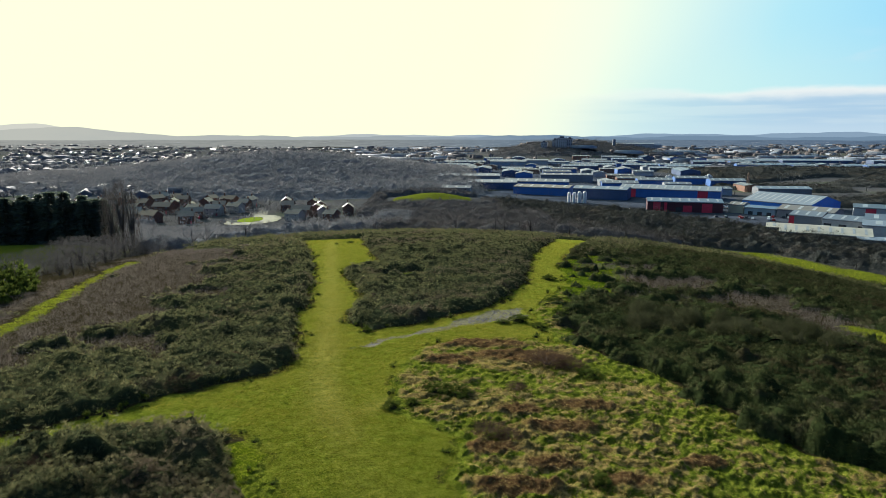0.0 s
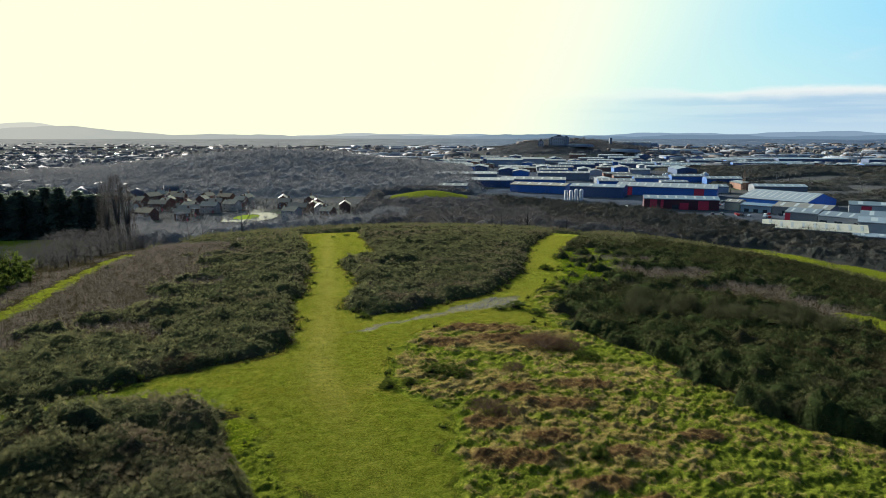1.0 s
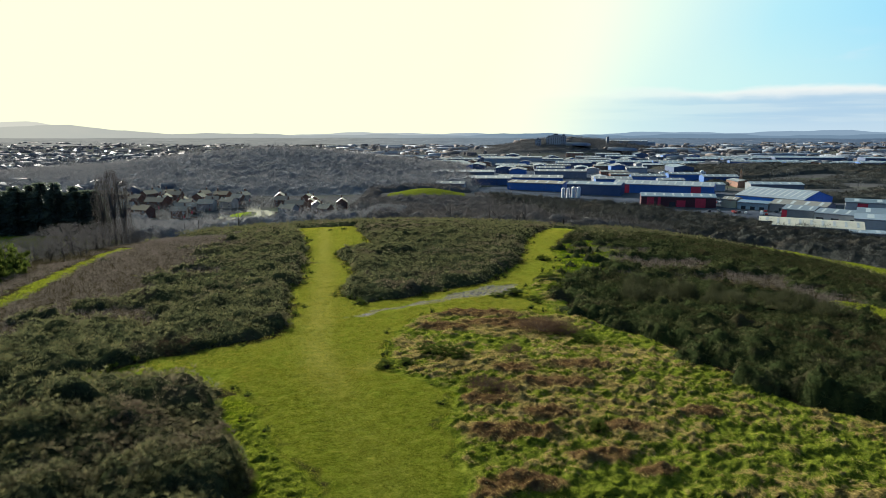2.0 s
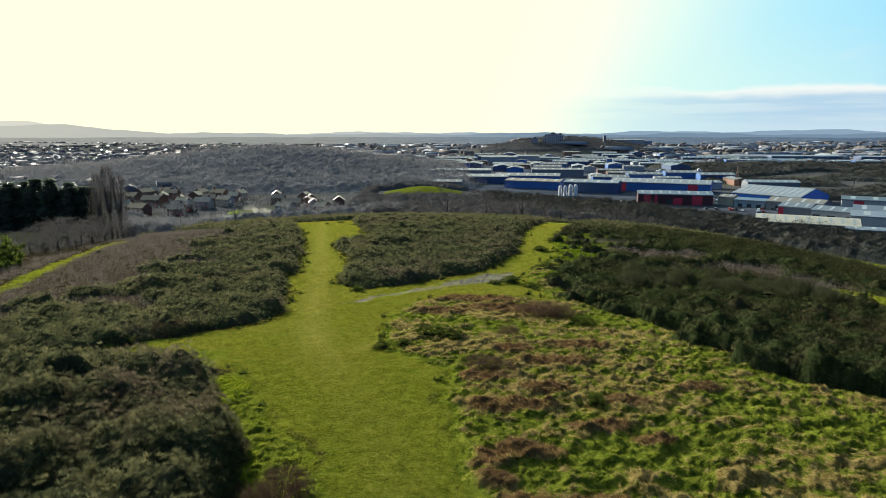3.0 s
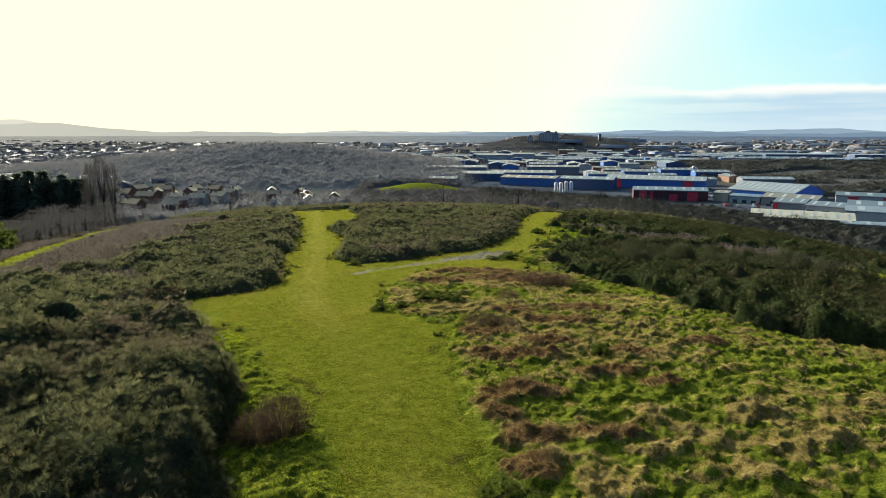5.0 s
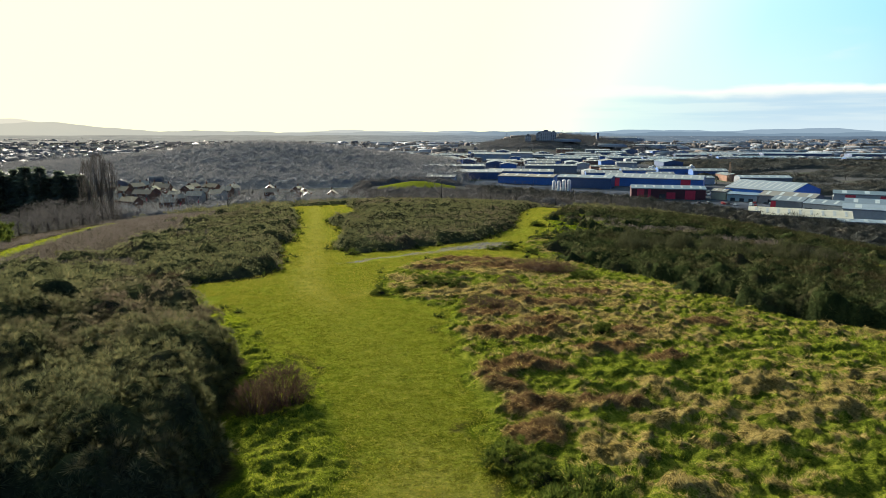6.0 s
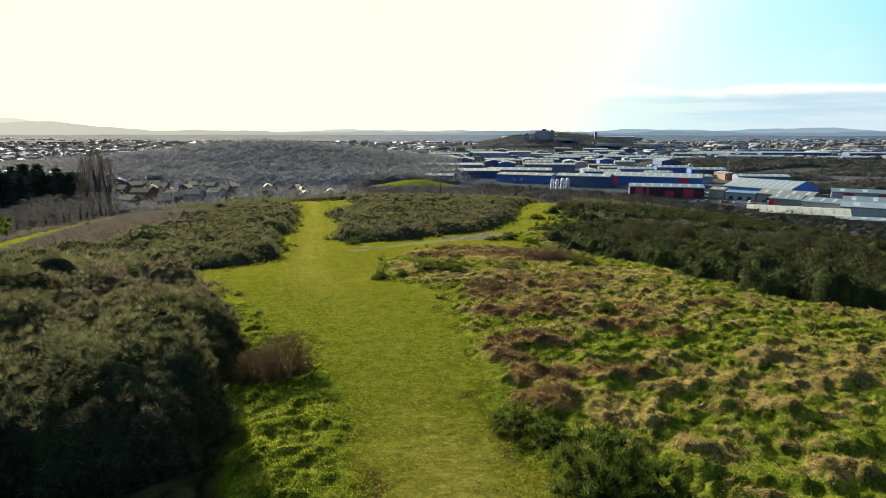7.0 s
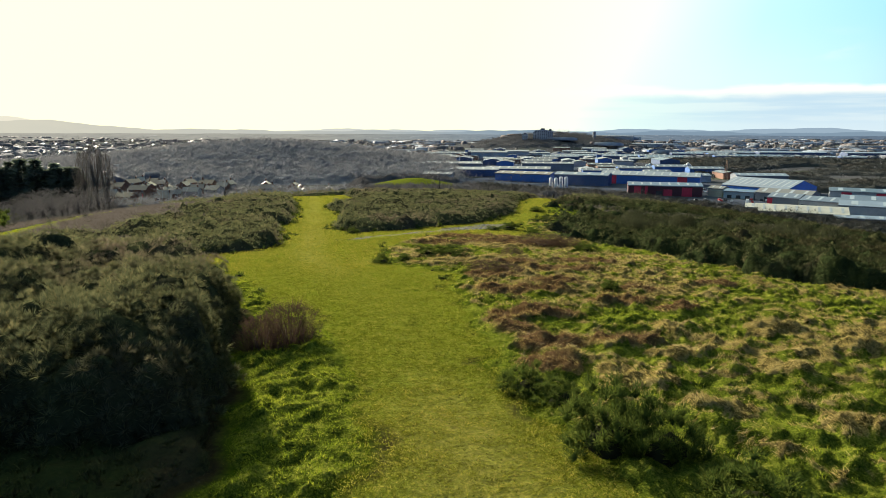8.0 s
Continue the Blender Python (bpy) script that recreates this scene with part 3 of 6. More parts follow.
def twig_shape(seed, n, width=0.008, upright=0.9):
    """A leafless shrub one unit wide and high: a thicket of thin stems."""
    rng = np.random.default_rng(seed)
    k = n // 4
    th, r = rng.uniform(0, 6.28, k), 0.45 * np.sqrt(rng.uniform(0, 1, k))
    foot = np.stack([r * np.cos(th), r * np.sin(th), np.full(k, -0.05)], 1)
    way = np.stack([np.cos(th) * r * 1.2, np.sin(th) * r * 1.2, np.full(k, upright)], 1) + rng.normal(size=(k, 3)) * 0.15
    stems = needles(rng, foot, way, rng.uniform(0.5, 1.05, k), np.full(k, width * 1.4))
    th, up = rng.uniform(0, 6.28, n), rng.uniform(0.15, 1, n)
    rr = np.sqrt(rng.uniform(0.1, 1, n)) * np.sqrt(np.clip(1 - (up - 0.25) ** 2 * 1.5, 0.05, 1)) * (1 + 0.2 * np.sin(3 * th))
    base = np.stack([rr * 0.8 * np.cos(th), rr * 0.8 * np.sin(th), up * 0.8], 1)
    way = np.stack([np.cos(th), np.sin(th), np.full(n, upright * 1.3)], 1) + rng.normal(size=(n, 3)) * 0.5
    return joined(stems, needles(rng, base, way, rng.uniform(0.1, 0.3, n), np.full(n, width)))


def bare_tree_shape(seed, twigs, wide=0.35, slim=1.0, limbs=7, thin=0.011, rise=0.9, low=0.2):
    """A leafless tree one unit high: trunk, limbs and a haze of fine twigs."""
    rng = np.random.default_rng(seed)
    k = limbs
    foot = np.zeros((k, 3))
    foot[:, 2] = rng.uniform(0.08, 0.4, k)
    foot[0, 2] = -0.05
    th = rng.uniform(0, 6.28, k)
    way = np.stack([np.cos(th) * 0.55 * slim, np.sin(th) * 0.55 * slim, np.full(k, rise)], 1)
    way[0] = (0, 0, 1)
    wood = spikes(rng, foot, way, np.array([0.92] + list(rng.uniform(0.4, 0.62, k - 1))), np.array([0.022] + [0.010] * (k - 1)), 3)
    up, th = rng.uniform(0, 1, twigs), rng.uniform(0, 6.28, twigs)
    prof = wide * slim * np.sqrt(np.sin(math.pi * np.clip(0.12 + 0.85 * up, 0, 1))) * rng.uniform(0.15, 1.0, twigs) ** 0.5 * (1 + 0.25 * np.sin(3 * th + 5 * up + seed))
    base = np.stack([prof * np.cos(th), prof * np.sin(th), low + (0.92 - low) * up], 1)
    way = np.stack([np.cos(th) * 0.6 * slim, np.sin(th) * 0.6 * slim, np.full(twigs, rise)], 1) + rng.normal(size=(twigs, 3)) * 0.35 * slim
    haze = needles(rng, base, way, rng.uniform(0.06, 0.16, twigs), thin * rng.uniform(0.6, 1.4, twigs))
    return joined(wood, haze)


def conifer_shape(seed, n):
    rng = np.random.default_rng(seed)
    up = rng.uniform(0.04, 1, n)
    th = rng.uniform(0, 6.28, n)
    r = (1.02 - up) ** 0.7 * 0.24 * (1 + 0.2 * np.sin(19 * up)) * rng.uniform(0.3, 1, n)
    base = np.stack([r * np.cos(th), r * np.sin(th), up - 0.02], 1)
    way = np.stack([np.cos(th), np.sin(th), rng.uniform(-0.5, 0.5, n)], 1)
    return needles(rng, base, way, rng.uniform(0.05, 0.11, n), rng.uniform(0.012, 0.026, n))


def scatter(name, shapes, x, y, z, size, tall, material, rng, inner=0, inner_mat=None, soft=False, low_centre=0.1):
    """One mesh of many plants: shape k is set at (x, y, z), turned at random, size wide and tall high."""
    which = rng.integers(0, len(shapes), len(x))
    turn = rng.uniform(0, 2 * math.pi, len(x))
    verts, tris, which_mat, swell, k = [], [], [], [], 0
    for s, (v, t) in enumerate(shapes):
        i = np.nonzero(which == s)[0]
        if not len(i):
            continue
        cs, sn = np.cos(turn[i])[:, None], np.sin(turn[i])[:, None]
        px = (v[None, :, 0] * cs - v[None, :, 1] * sn) * size[i][:, None] + x[i][:, None]
        py = (v[None, :, 0] * sn + v[None, :, 1] * cs) * size[i][:, None] + y[i][:, None]
        pz = v[None, :, 2] * tall[i][:, None] + z[i][:, None]
        verts.append(np.stack([px, py, pz], 2).reshape(-1, 3))
        tris.append((t[None] + (np.arange(len(i)) * len(v))[:, None, None]).reshape(-1, 3) + k)
        which_mat.append(np.tile(np.arange(len(t)) < inner, len(i)))
        k += len(i) * len(v)
        out = v * np.array([1, 1, 0.9]) - np.array([0, 0, low_centre])
        out = out / (np.linalg.norm(out, axis=1, keepdims=True) + 1e-6) + rng.normal(size=v.shape) * 0.3
        swell.append(np.stack([out[None, :, 0] * cs - out[None, :, 1] * sn, out[None, :, 0] * sn + out[None, :, 1] * cs, np.broadcast_to(out[None, :, 2], (len(i), len(v)))], 2).reshape(-1, 3))
    me = tri_mesh(name, np.concatenate(verts), np.concatenate(tris), material, soft, inner_mat, np.concatenate(which_mat))
    swell = np.concatenate(swell)
    swell /= np.linalg.norm(swell, axis=1, keepdims=True)
    me.attributes.new("bulge", "FLOAT_VECTOR", "POINT").data.foreach_set("vector", swell.astype(np.float32).ravel())
    return me


def spots(rng, x0, x1, y0, y1, gap):
    """Jittered grid of places."""
    x, y = np.meshgrid(np.arange(x0, x1, gap), np.arange(y0, y1, gap))
    x, y = x.ravel() + rng.uniform(-0.5, 0.5, x.size) * gap, y.ravel() + rng.uniform(-0.5, 0.5, x.size) * gap
    return x, y


def patchy(x, y, s, seed=0.0):
    """Slow variation between 0 and 1."""
    return 0.5 + 0.25 * (np.sin(x / s + seed + 1.7 * np.sin(y / s * 0.8 + seed)) + np.sin(y / s * 1.3 - seed + 1.3 * np.sin(x / s * 0.7)))


rng = np.random.default_rng(5)
CORE_TRIS = 30
# near-black bush cores: colour stands in for the shade between the shoots
dark_inside_mat = wall_mat("dark_bush_inside", (0.022, 0.024, 0.012), 0.95, 0.0, 0.4, 6.0)
FRONT = [(-40, 8.6), (-14, 9.4), (-8, 10.0), (-5.0, 10.4), (-4.6, 13), (-5.4, 15.6), (-6.0, 18), (-6.6, 21), (-9.4, 29.4), (-14, 31), (-22, 28), (-40, 22)]
HEATH_L = [(-62, 140), (-44, 132), (-34, 100), (-30, 75), (-27, 55), (-34, 44), (-42, 40), (-60, 60)]
HEATH_R = [(28, 99), (34, 104), (36, 91), (42, 86), (45, 78), (47, 68), (43, 58), (37, 63), (33, 69), (29, 76), (26, 90)]
SHRUBS_R = [(17, 57), (20, 62), (27, 61), (33, 61), (36, 54), (33, 50), (28, 53), (22, 53)]
HILL_FIELDS = (FIELD_R, FIELD_L, FIELD_V, MOUND, FIELD_T, CLEARING)


def domes(x, y, gap, seed, radius, height):
    """Height of crowded round hummocks, and a random number for the one that stands highest."""
    best, pick = np.zeros(np.shape(x)), np.zeros(np.shape(x))
    i0, j0 = np.floor(x / gap), np.floor(y / gap)

    def chance(i, j, k):
        v = np.sin(i * 127.1 + j * 311.7 + seed * 17.3 + k * 74.7) * 43758.5453
        return v - np.floor(v)
    for di in (-1, 0, 1):
        for dj in (-1, 0, 1):
            i, j = i0 + di, j0 + dj
            d = np.hypot(x - (i + chance(i, j, 1)) * gap, (y - (j + chance(i, j, 2)) * gap) * 1.15)
            r = radius[0] + (radius[1] - radius[0]) * chance(i, j, 3)
            h = (height[0] + (height[1] - height[0]) * chance(i, j, 4) ** 1.6) * (1 - (d / r) ** 2)
            up = h > best
            best, pick = np.where(up, h, best), np.where(up, chance(i, j, 5), pick)
    return best, pick


def tall_gorse(x, y):
    """How tall the gorse stands here: rounded clumps with low gaps between them."""
    wx, wy = x + 0.5 * np.sin(y * 0.9 + np.sin(x * 0.7)), y + 0.5 * np.sin(x * 1.1 + np.sin(y * 0.6))
    clump = domes(wx, wy, 2.5, 4.0, (1.1, 2.1), (0.2, 1.0))[0]
    low = 0.35 + 0.75 * clump + 0.35 * patchy(x, y, 0.5, 5.0) ** 2
    tall = 1.05 + 0.7 * patchy(x, y, 1.2, 2.0) + domes(wx, wy, 2.1, 6.0, (0.9, 1.6), (0.2, 1.0))[0]
    return np.where(inside(FRONT, x, y) > 0, tall, low + 0.5 * smooth(15, 21, x) * smooth(60, 48, y))


def canopy(name, label, category, x0, x1, y0, y1, step, free, rise, per_m2, shoots, length, width, sheet, twig, base, edge=0.8, lift=0.3, margin=0.0):
    """A thicket: a dark matted surface, and over it crowded heads of radiating shoots. free: distance into the thicket; rise: its height."""
    x, y = np.meshgrid(np.arange(x0, x1 + step / 2, step), np.arange(y0, y1 + step / 2, step))
    x, y = x + rng.uniform(-0.3, 0.3, x.shape) * step, y + rng.uniform(-0.3, 0.3, x.shape) * step
    d = np.minimum(free(x, y), np.minimum(np.minimum(x - x0, x1 - x), np.minimum(y - y0, y1 - y)) + margin)
    share = smooth(0, edge, d)
    z = base(x, y) + rise(x, y) * share - 0.2 * (1 - share)
    ids = np.arange(x.size).reshape(x.shape)
    q = np.stack([ids[:-1, :-1], ids[:-1, 1:], ids[1:, 1:], ids[1:, :-1]], 2).reshape(-1, 4)
    q = q[d.ravel()[q].max(1) > 0]
    p = np.stack([x.ravel(), y.ravel(), z.ravel()], 1)
    # heads: places in the faces, lifted a little; shoots grow out of them and upwards
    area = 0.5 * np.linalg.norm(np.cross(p[q[:, 2]] - p[q[:, 0]], p[q[:, 3]] - p[q[:, 1]]), axis=1)
    k = rng.poisson(per_m2 * np.minimum(area, 3 * step * step))
    cell = np.repeat(np.arange(len(q)), k)
    cell = cell[share.ravel()[q[cell]].mean(1) > 0.12]
    u, v = rng.uniform(0, 1, (len(cell), 1)), rng.uniform(0, 1, (len(cell), 1))
    a, b, c, e = (p[q[cell, m]] for m in range(4))
    at = a * (1 - u) * (1 - v) + b * u * (1 - v) + c * u * v + e * (1 - u) * v
    out = np.cross(c - a, e - b)
    out /= np.linalg.norm(out, axis=1, keepdims=True)
    at = at + (out + np.array([0, 0, 0.6])) * (lift * length * rng.uniform(-0.6, 1.3, (len(at), 1)))
    big = rng.uniform(0.65, 1.3, len(at))
    at, out, big = np.repeat(at, shoots, 0), np.repeat(out, shoots, 0), np.repeat(big, shoots)
    n = len(at)
    ray = rng.normal(size=(n, 3))
    ray /= np.linalg.norm(ray, axis=1, keepdims=True)
    way = ray + 0.75 * out + np.array([0, 0, 0.45])
    way /= np.linalg.norm(way, axis=1, keepdims=True)
    long = length * big * rng.uniform(0.6, 1.15, n)
    nv, nt = needles(rng, at + way * (0.35 * long)[:, None], way, 0.65 * long, width * rng.uniform(0.6, 1.4, n))
    turned = way + 0.5 * out + rng.normal(size=way.shape) * 0.15
    used, back = np.unique(q, return_inverse=True)
    q = back.reshape(-1, 4)
    tris = np.concatenate([q[:, [0, 1, 2]], q[:, [0, 2, 3]]])
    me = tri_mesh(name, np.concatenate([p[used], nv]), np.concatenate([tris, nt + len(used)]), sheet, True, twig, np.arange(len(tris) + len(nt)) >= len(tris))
    swell = np.concatenate([np.tile((0.0, 0.0, 1.0), (len(used), 1)), np.repeat(turned, 3, 0)])
    swell /= np.linalg.norm(swell, axis=1, keepdims=True)
    me.attributes.new("bulge", "FLOAT_VECTOR", "POINT").data.foreach_set("vector", swell.astype(np.float32).ravel())
    return tagged(new(name, me), label, category, kind="stuff")


def bushy(x, y):
    """Height of the gorse with its heads and tufts."""
    wx, wy = x + 0.12 * np.sin(y * 5.1 + 2 * np.sin(x * 2.3)), y + 0.12 * np.sin(x * 4.7 + 2 * np.sin(y * 2.9))
    return tall_gorse(x, y) - 0.15 + domes(wx, wy, 0.9, 7.0, (0.38, 0.66), (0.05, 0.48))[0] + domes(wx, wy, 0.36, 8.0, (0.16, 0.31), (0.02, 0.13))[0]


def thicket(x0, x1, y0, y1, step, keep, label, per_m2, shoots, length, width, sheet=None, twig=None, edge=0.8, lift=0.45):
    def free(x, y):
        taken = np.maximum.reduce([inside(p, x, y, 0.15) + m for p, m in ((LAWN, 0.5), (LUSH, 0.15), (BARE_PATCH, 0.5), (FIELD_L, 1.0), (FIELD_R, 1.0), (GLADE, 0.6))])
        ragged = smooth(26, 32, y) * smooth(8, 11, x) * (1.9 * smooth(0.4, 0.8, patchy(x, y, 1.1, 5.0)) + 0.8 * patchy(x, y, 0.35, 6.0) - 1.0)
        taken = np.maximum(taken, inside(ROUGH, x, y, 0.15) - 0.2 - ragged)
        taken = np.maximum(taken, np.minimum(inside(MEADOW, x, y, 0.4), 12 * (0.66 - patchy(x, y, 0.9, 7.0))))
        return np.minimum(-taken, keep(x, y))
    return canopy("gorse_thicket", label, "shrubs", x0, x1, y0, y1, step, free, bushy, per_m2, shoots, length, width, sheet or gorse_shade_sheet, twig or gorse_mat, ground_z, edge, lift, margin=2.0)


def heath(x, y):
    return np.maximum(inside(HEATH_L, x, y, 1.5), inside(HEATH_R, x, y, 1.5)) + 14.0 * (patchy(x, y, 2.6, 4.0) - 0.5) + 7.0 * (patchy(x, y, 0.9, 2.0) - 0.6)


thicket(-17, -3.6, 3, 25, 0.16, lambda x, y: inside(FRONT, x, y, 0.15), "tall dark green gorse thicket beside the grass path", 30, 44, 0.22, 0.0075, edge=0.9, lift=0.85)
# low dark growth added to deepen the shade at the thicket's foot
canopy("shade_scrub", "low dark scrub added where the thicket's shade falls", "shrubs", -24, -3.6, 0, 12, 0.2, lambda x, y: np.minimum(1.2 - inside(FRONT, x, y), -0.1 - inside(LUSH, x, y, 0.2)), lambda x, y: 0.12 + 0.5 * domes(x, y, 0.8, 9.0, (0.4, 0.7), (0.1, 0.5))[0], 22, 12, 0.16, 0.009, scrub_shade_sheet, scrub_mat, ground_z, 0.5, margin=1.0)
thicket(-42, -7, 8, 33, 0.25, lambda x, y: np.minimum(inside(FRONT, x, y), np.maximum(-16.6 - x, y - 24.6)), "tall gorse thicket behind the nearest bushes", 14, 20, 0.27, 0.012, lift=0.7)
thicket(-46, -7, 20, 62, 0.35, lambda x, y: np.minimum(-inside(FRONT, x, y), -0.25 * heath(x, y)), "dense green gorse covering the hill's shoulder", 9, 14, 0.32, 0.018, lift=0.6)
thicket(-52, -8, 62, 112, 0.5, lambda x, y: -0.25 * heath(x, y), "low gorse along the shoulder above the valley", 5, 11, 0.36, 0.026)
thicket(-19, 30, 54, 150, 0.5, lambda x, y: inside(ISLAND, x, y, 0.25), "island of low gorse between two grass paths", 5.5, 11, 0.34, 0.024)
thicket(11, 46, 20, 52, 0.35, lambda x, y: -0.25 * heath(x, y), "dark gorse and bramble scrub on the sloping hillside", 8, 14, 0.32, 0.018, scrub_shade_sheet, scrub_mat)
thicket(9, 78, 52, 130, 0.6, lambda x, y: np.minimum(-0.25 * heath(x, y), -inside(ISLAND, x, y)), "gorse and scrub down the hill's long flank", 4.4, 11, 0.40, 0.028, scrub_shade_sheet, scrub_mat)
thicket(-60, 110, 112, 200, 1.2, lambda x, y: np.minimum.reduce([-inside(ISLAND, x, y), -0.25 * heath(x, y), np.maximum(y - 129, np.maximum(40 - x, x - 77)), np.maximum(183 - y, x - 60)]), "low gorse on the far brow of the hill", 1.3, 9, 0.7, 0.05, edge=2.5)
thicket(70, 195, 130, 305, 1.5, lambda x, y: np.minimum(inside(CLEARING, x, y), np.maximum(y - 199, x - 109)), "low gorse below the field on the flank", 0.8, 8, 0.9, 0.07, scrub_shade_sheet, scrub_mat, edge=2.0)


# withered heather and bracken
heather = [twig_shape(60 + s, 44, 0.02) for s in range(4)]
x, y = spots(rng, -64, 62, 38, 142, 1.0)
k = (heath(x, y) > -0.4) & (inside(FIELD_L, x, y) < -0.5) & (inside(GLADE, x, y) < 0) & (inside(LAWN, x, y) < -1)
x, y = x[k], y[k]
me = scatter("heather_patch", heather, x, y, ground_z(x, y) - 0.1, rng.uniform(0.6, 1.1, len(x)), rng.uniform(0.4, 0.9, len(x)), heather_mat, rng)
tagged(new("heather_patch", me), "withered brown heather and bracken on the hillside", "heather", kind="stuff")

BRACKEN = [(2.3, 29.8, 1.9, 0.9), (3.4, 25.6, 2.3, 1.0), (1.7, 20.2, 1.1, 0.9), (3.4, 20.8, 1.6, 0.9), (1.9, 18.6, 0.9, 0.7), (5.4, 28.0, 1.6, 0.8), (6.6, 23.2, 1.6, 0.8), (6.0, 47.5, 4.5, 1.8), (0.6, 46.0, 2.4, 1.4),
           (3.0, 51.0, 5.0, 1.4), (2.6, 16.8, 1.4, 0.8), (8.6, 26.4, 1.4, 0.8), (6.8, 33.0, 2.4, 1.0), (9.0, 36.5, 2.2, 1.0), (2.4, 14.8, 0.9, 0.8), (4.6, 35.4, 1.6, 0.9), (13.0, 28.6, 1.4, 0.7), (8.4, 21.8, 1.0, 0.6), (5.0, 17.0, 1.2, 0.6)]


TUSSOCKS = [(5.2, 12.3, 0.75, 0.40), (7.2, 11.0, 1.00, 0.50), (8.3, 14.5, 0.55, 0.50), (10.3, 19.0, 1.10, 0.60), (6.7, 18.7, 1.20, 0.50), (3.7, 14.2, 0.40, 0.60), (4.5, 13.8, 0.70, 0.50), (11.6, 16.8, 0.90, 0.50)]


def sward(x, y):
    """Rough grass: height of its surface, and how far it is withered (0 to 1) and dead brown (0 to 1)."""
    x, y = np.asarray(x, float), np.asarray(y, float)
    wx = x + 0.10 * np.sin(y * 7.3 + 2 * np.sin(x * 3.1)) + 0.04 * np.sin(y * 19 + x * 11) + 0.02 * np.sin(y * 43 - x * 29)
    wy = y + 0.10 * np.sin(x * 6.7 + 2 * np.sin(y * 3.7)) + 0.04 * np.sin(x * 23 - y * 9) + 0.02 * np.sin(x * 47 + y * 31)
    big, pick = domes(wx * 0.8, wy, 0.8, 1.0, (0.4, 0.8), (0.03, 0.2))
    small, pick_s = domes(wx, wy, 0.30, 2.0, (0.15, 0.28), (0.03, 0.14))
    tiny, pick_t = domes(wx, wy, 0.14, 3.0, (0.07, 0.14), (0.01, 0.07))
    d_rough, d_lush = inside(ROUGH, x, y, 0.2), inside(LUSH, x, y, 0.2)
    dead = np.max([smooth(1.15, 0.55, np.hypot((x - cx) / rx, (y - cy) / ry)) for cx, cy, rx, ry in BRACKEN], 0)
    tuft = np.max([smooth(1.2, 0.5, np.hypot((x - cx) / rx, (y - cy) / ry)) for cx, cy, rx, ry in TUSSOCKS], 0)
    dry = 0.06 + 0.34 * tuft + 0.4 * patchy(x, y, 2.1, 3.0) + 0.3 * pick + 0.38 * pick_s + 0.2 * pick_t + 1.4 * (big - 0.08) + 0.14 * smooth(16, 26, y) * smooth(14, 6, x) + 0.5 * dead
    dry = smooth(0.60, 0.98, dry) * smooth(0.2, 0.9, d_rough)
    d = np.maximum(d_rough, d_lush)
    rise = smooth(-0.15, 0.7, d) * smooth(4.2, 5.6, y)
    high = ground_z(x, y) + (0.03 + big * (0.55 + 0.45 * dry) * (1 - 0.6 * smooth(0, 0.5, d_lush)) + (small + tiny) * (1 + 0.25 * smooth(16, 26, y)) + 0.10 * dead + 0.14 * tuft) * rise - 0.06 * (1 - rise)
    return high, dry, dead * smooth(0.2, 0.9, d_rough), d


def sward_material():
    m, n, l, b = node_mat("matted_grass", 0.95, 0.0)
    fine, mid = noise_node(n, l, 22.0, 5.0, 0.75), noise_node(n, l, 2.2, 5.0, 0.7)
    blend = maths(n, l, "ADD", maths(n, l, "MULTIPLY", fine, 0.55), maths(n, l, "MULTIPLY", mid, 0.45))

    def attr(key):
        t = n.new("ShaderNodeAttribute")
        t.attribute_name = key
        f = maths(n, l, "ADD", t.outputs["Fac"], maths(n, l, "MULTIPLY", maths(n, l, "SUBTRACT", blend, 0.5), 1.4))
        return maths(n, l, "MULTIPLY", maths(n, l, "SUBTRACT", f, 0.25), 2.0, True)
    green = ramp(n, l, blend, [(0.38, (0.012, 0.020, 0.004)), (0.5, (0.078, 0.104, 0.011)), (0.62, (0.235, 0.24, 0.036))])
    pale = ramp(n, l, blend, [(0.38, (0.030, 0.026, 0.008)), (0.5, (0.145, 0.114, 0.038)), (0.62, (0.35, 0.275, 0.11))])
    brown = ramp(n, l, blend, [(0.38, (0.026, 0.017, 0.009)), (0.5, (0.10, 0.062, 0.027)), (0.62, (0.20, 0.13, 0.058))])
    col = mix(n, l, attr("dry"), green, pale)
    col = mix(n, l, attr("dead"), col, brown)
    l.new(col, b.inputs["Base Color"])
    bump_to(n, l, b, blend, 1.0, 0.16)
    return m


sward_mat = sward_material()


def sward_sheet(x0, x1, y0, y1, step, label):
    x, y = np.meshgrid(np.arange(x0, x1 + step / 2, step), np.arange(y0, y1 + step / 2, step))
    z, dry, dead, d = sward(x, y)
    ids = np.arange(x.size).reshape(x.shape)
    q = np.stack([ids[:-1, :-1], ids[:-1, 1:], ids[1:, 1:], ids[1:, :-1]], 2).reshape(-1, 4)
    q = q[(d.ravel()[q].max(1) > -0.2)]
    used, back = np.unique(q, return_inverse=True)
    q = back.reshape(-1, 4)
    me = tri_mesh("rough_grass", np.stack([x.ravel(), y.ravel(), z.ravel()], 1)[used], np.concatenate([q[:, [0, 1, 2]], q[:, [0, 2, 3]]]), sward_mat, True)
    for key, values in (("dry", dry), ("dead", dead)):
        me.attributes.new(key, "FLOAT", "POINT").data.foreach_set("value", values.ravel()[used].astype(np.float32))
    tagged(new("rough_grass", me), label, "grass", kind="stuff")


sward_sheet(-9, 34, 4, 20, 0.085, "lumpy sward of green and withered grass beside the path")
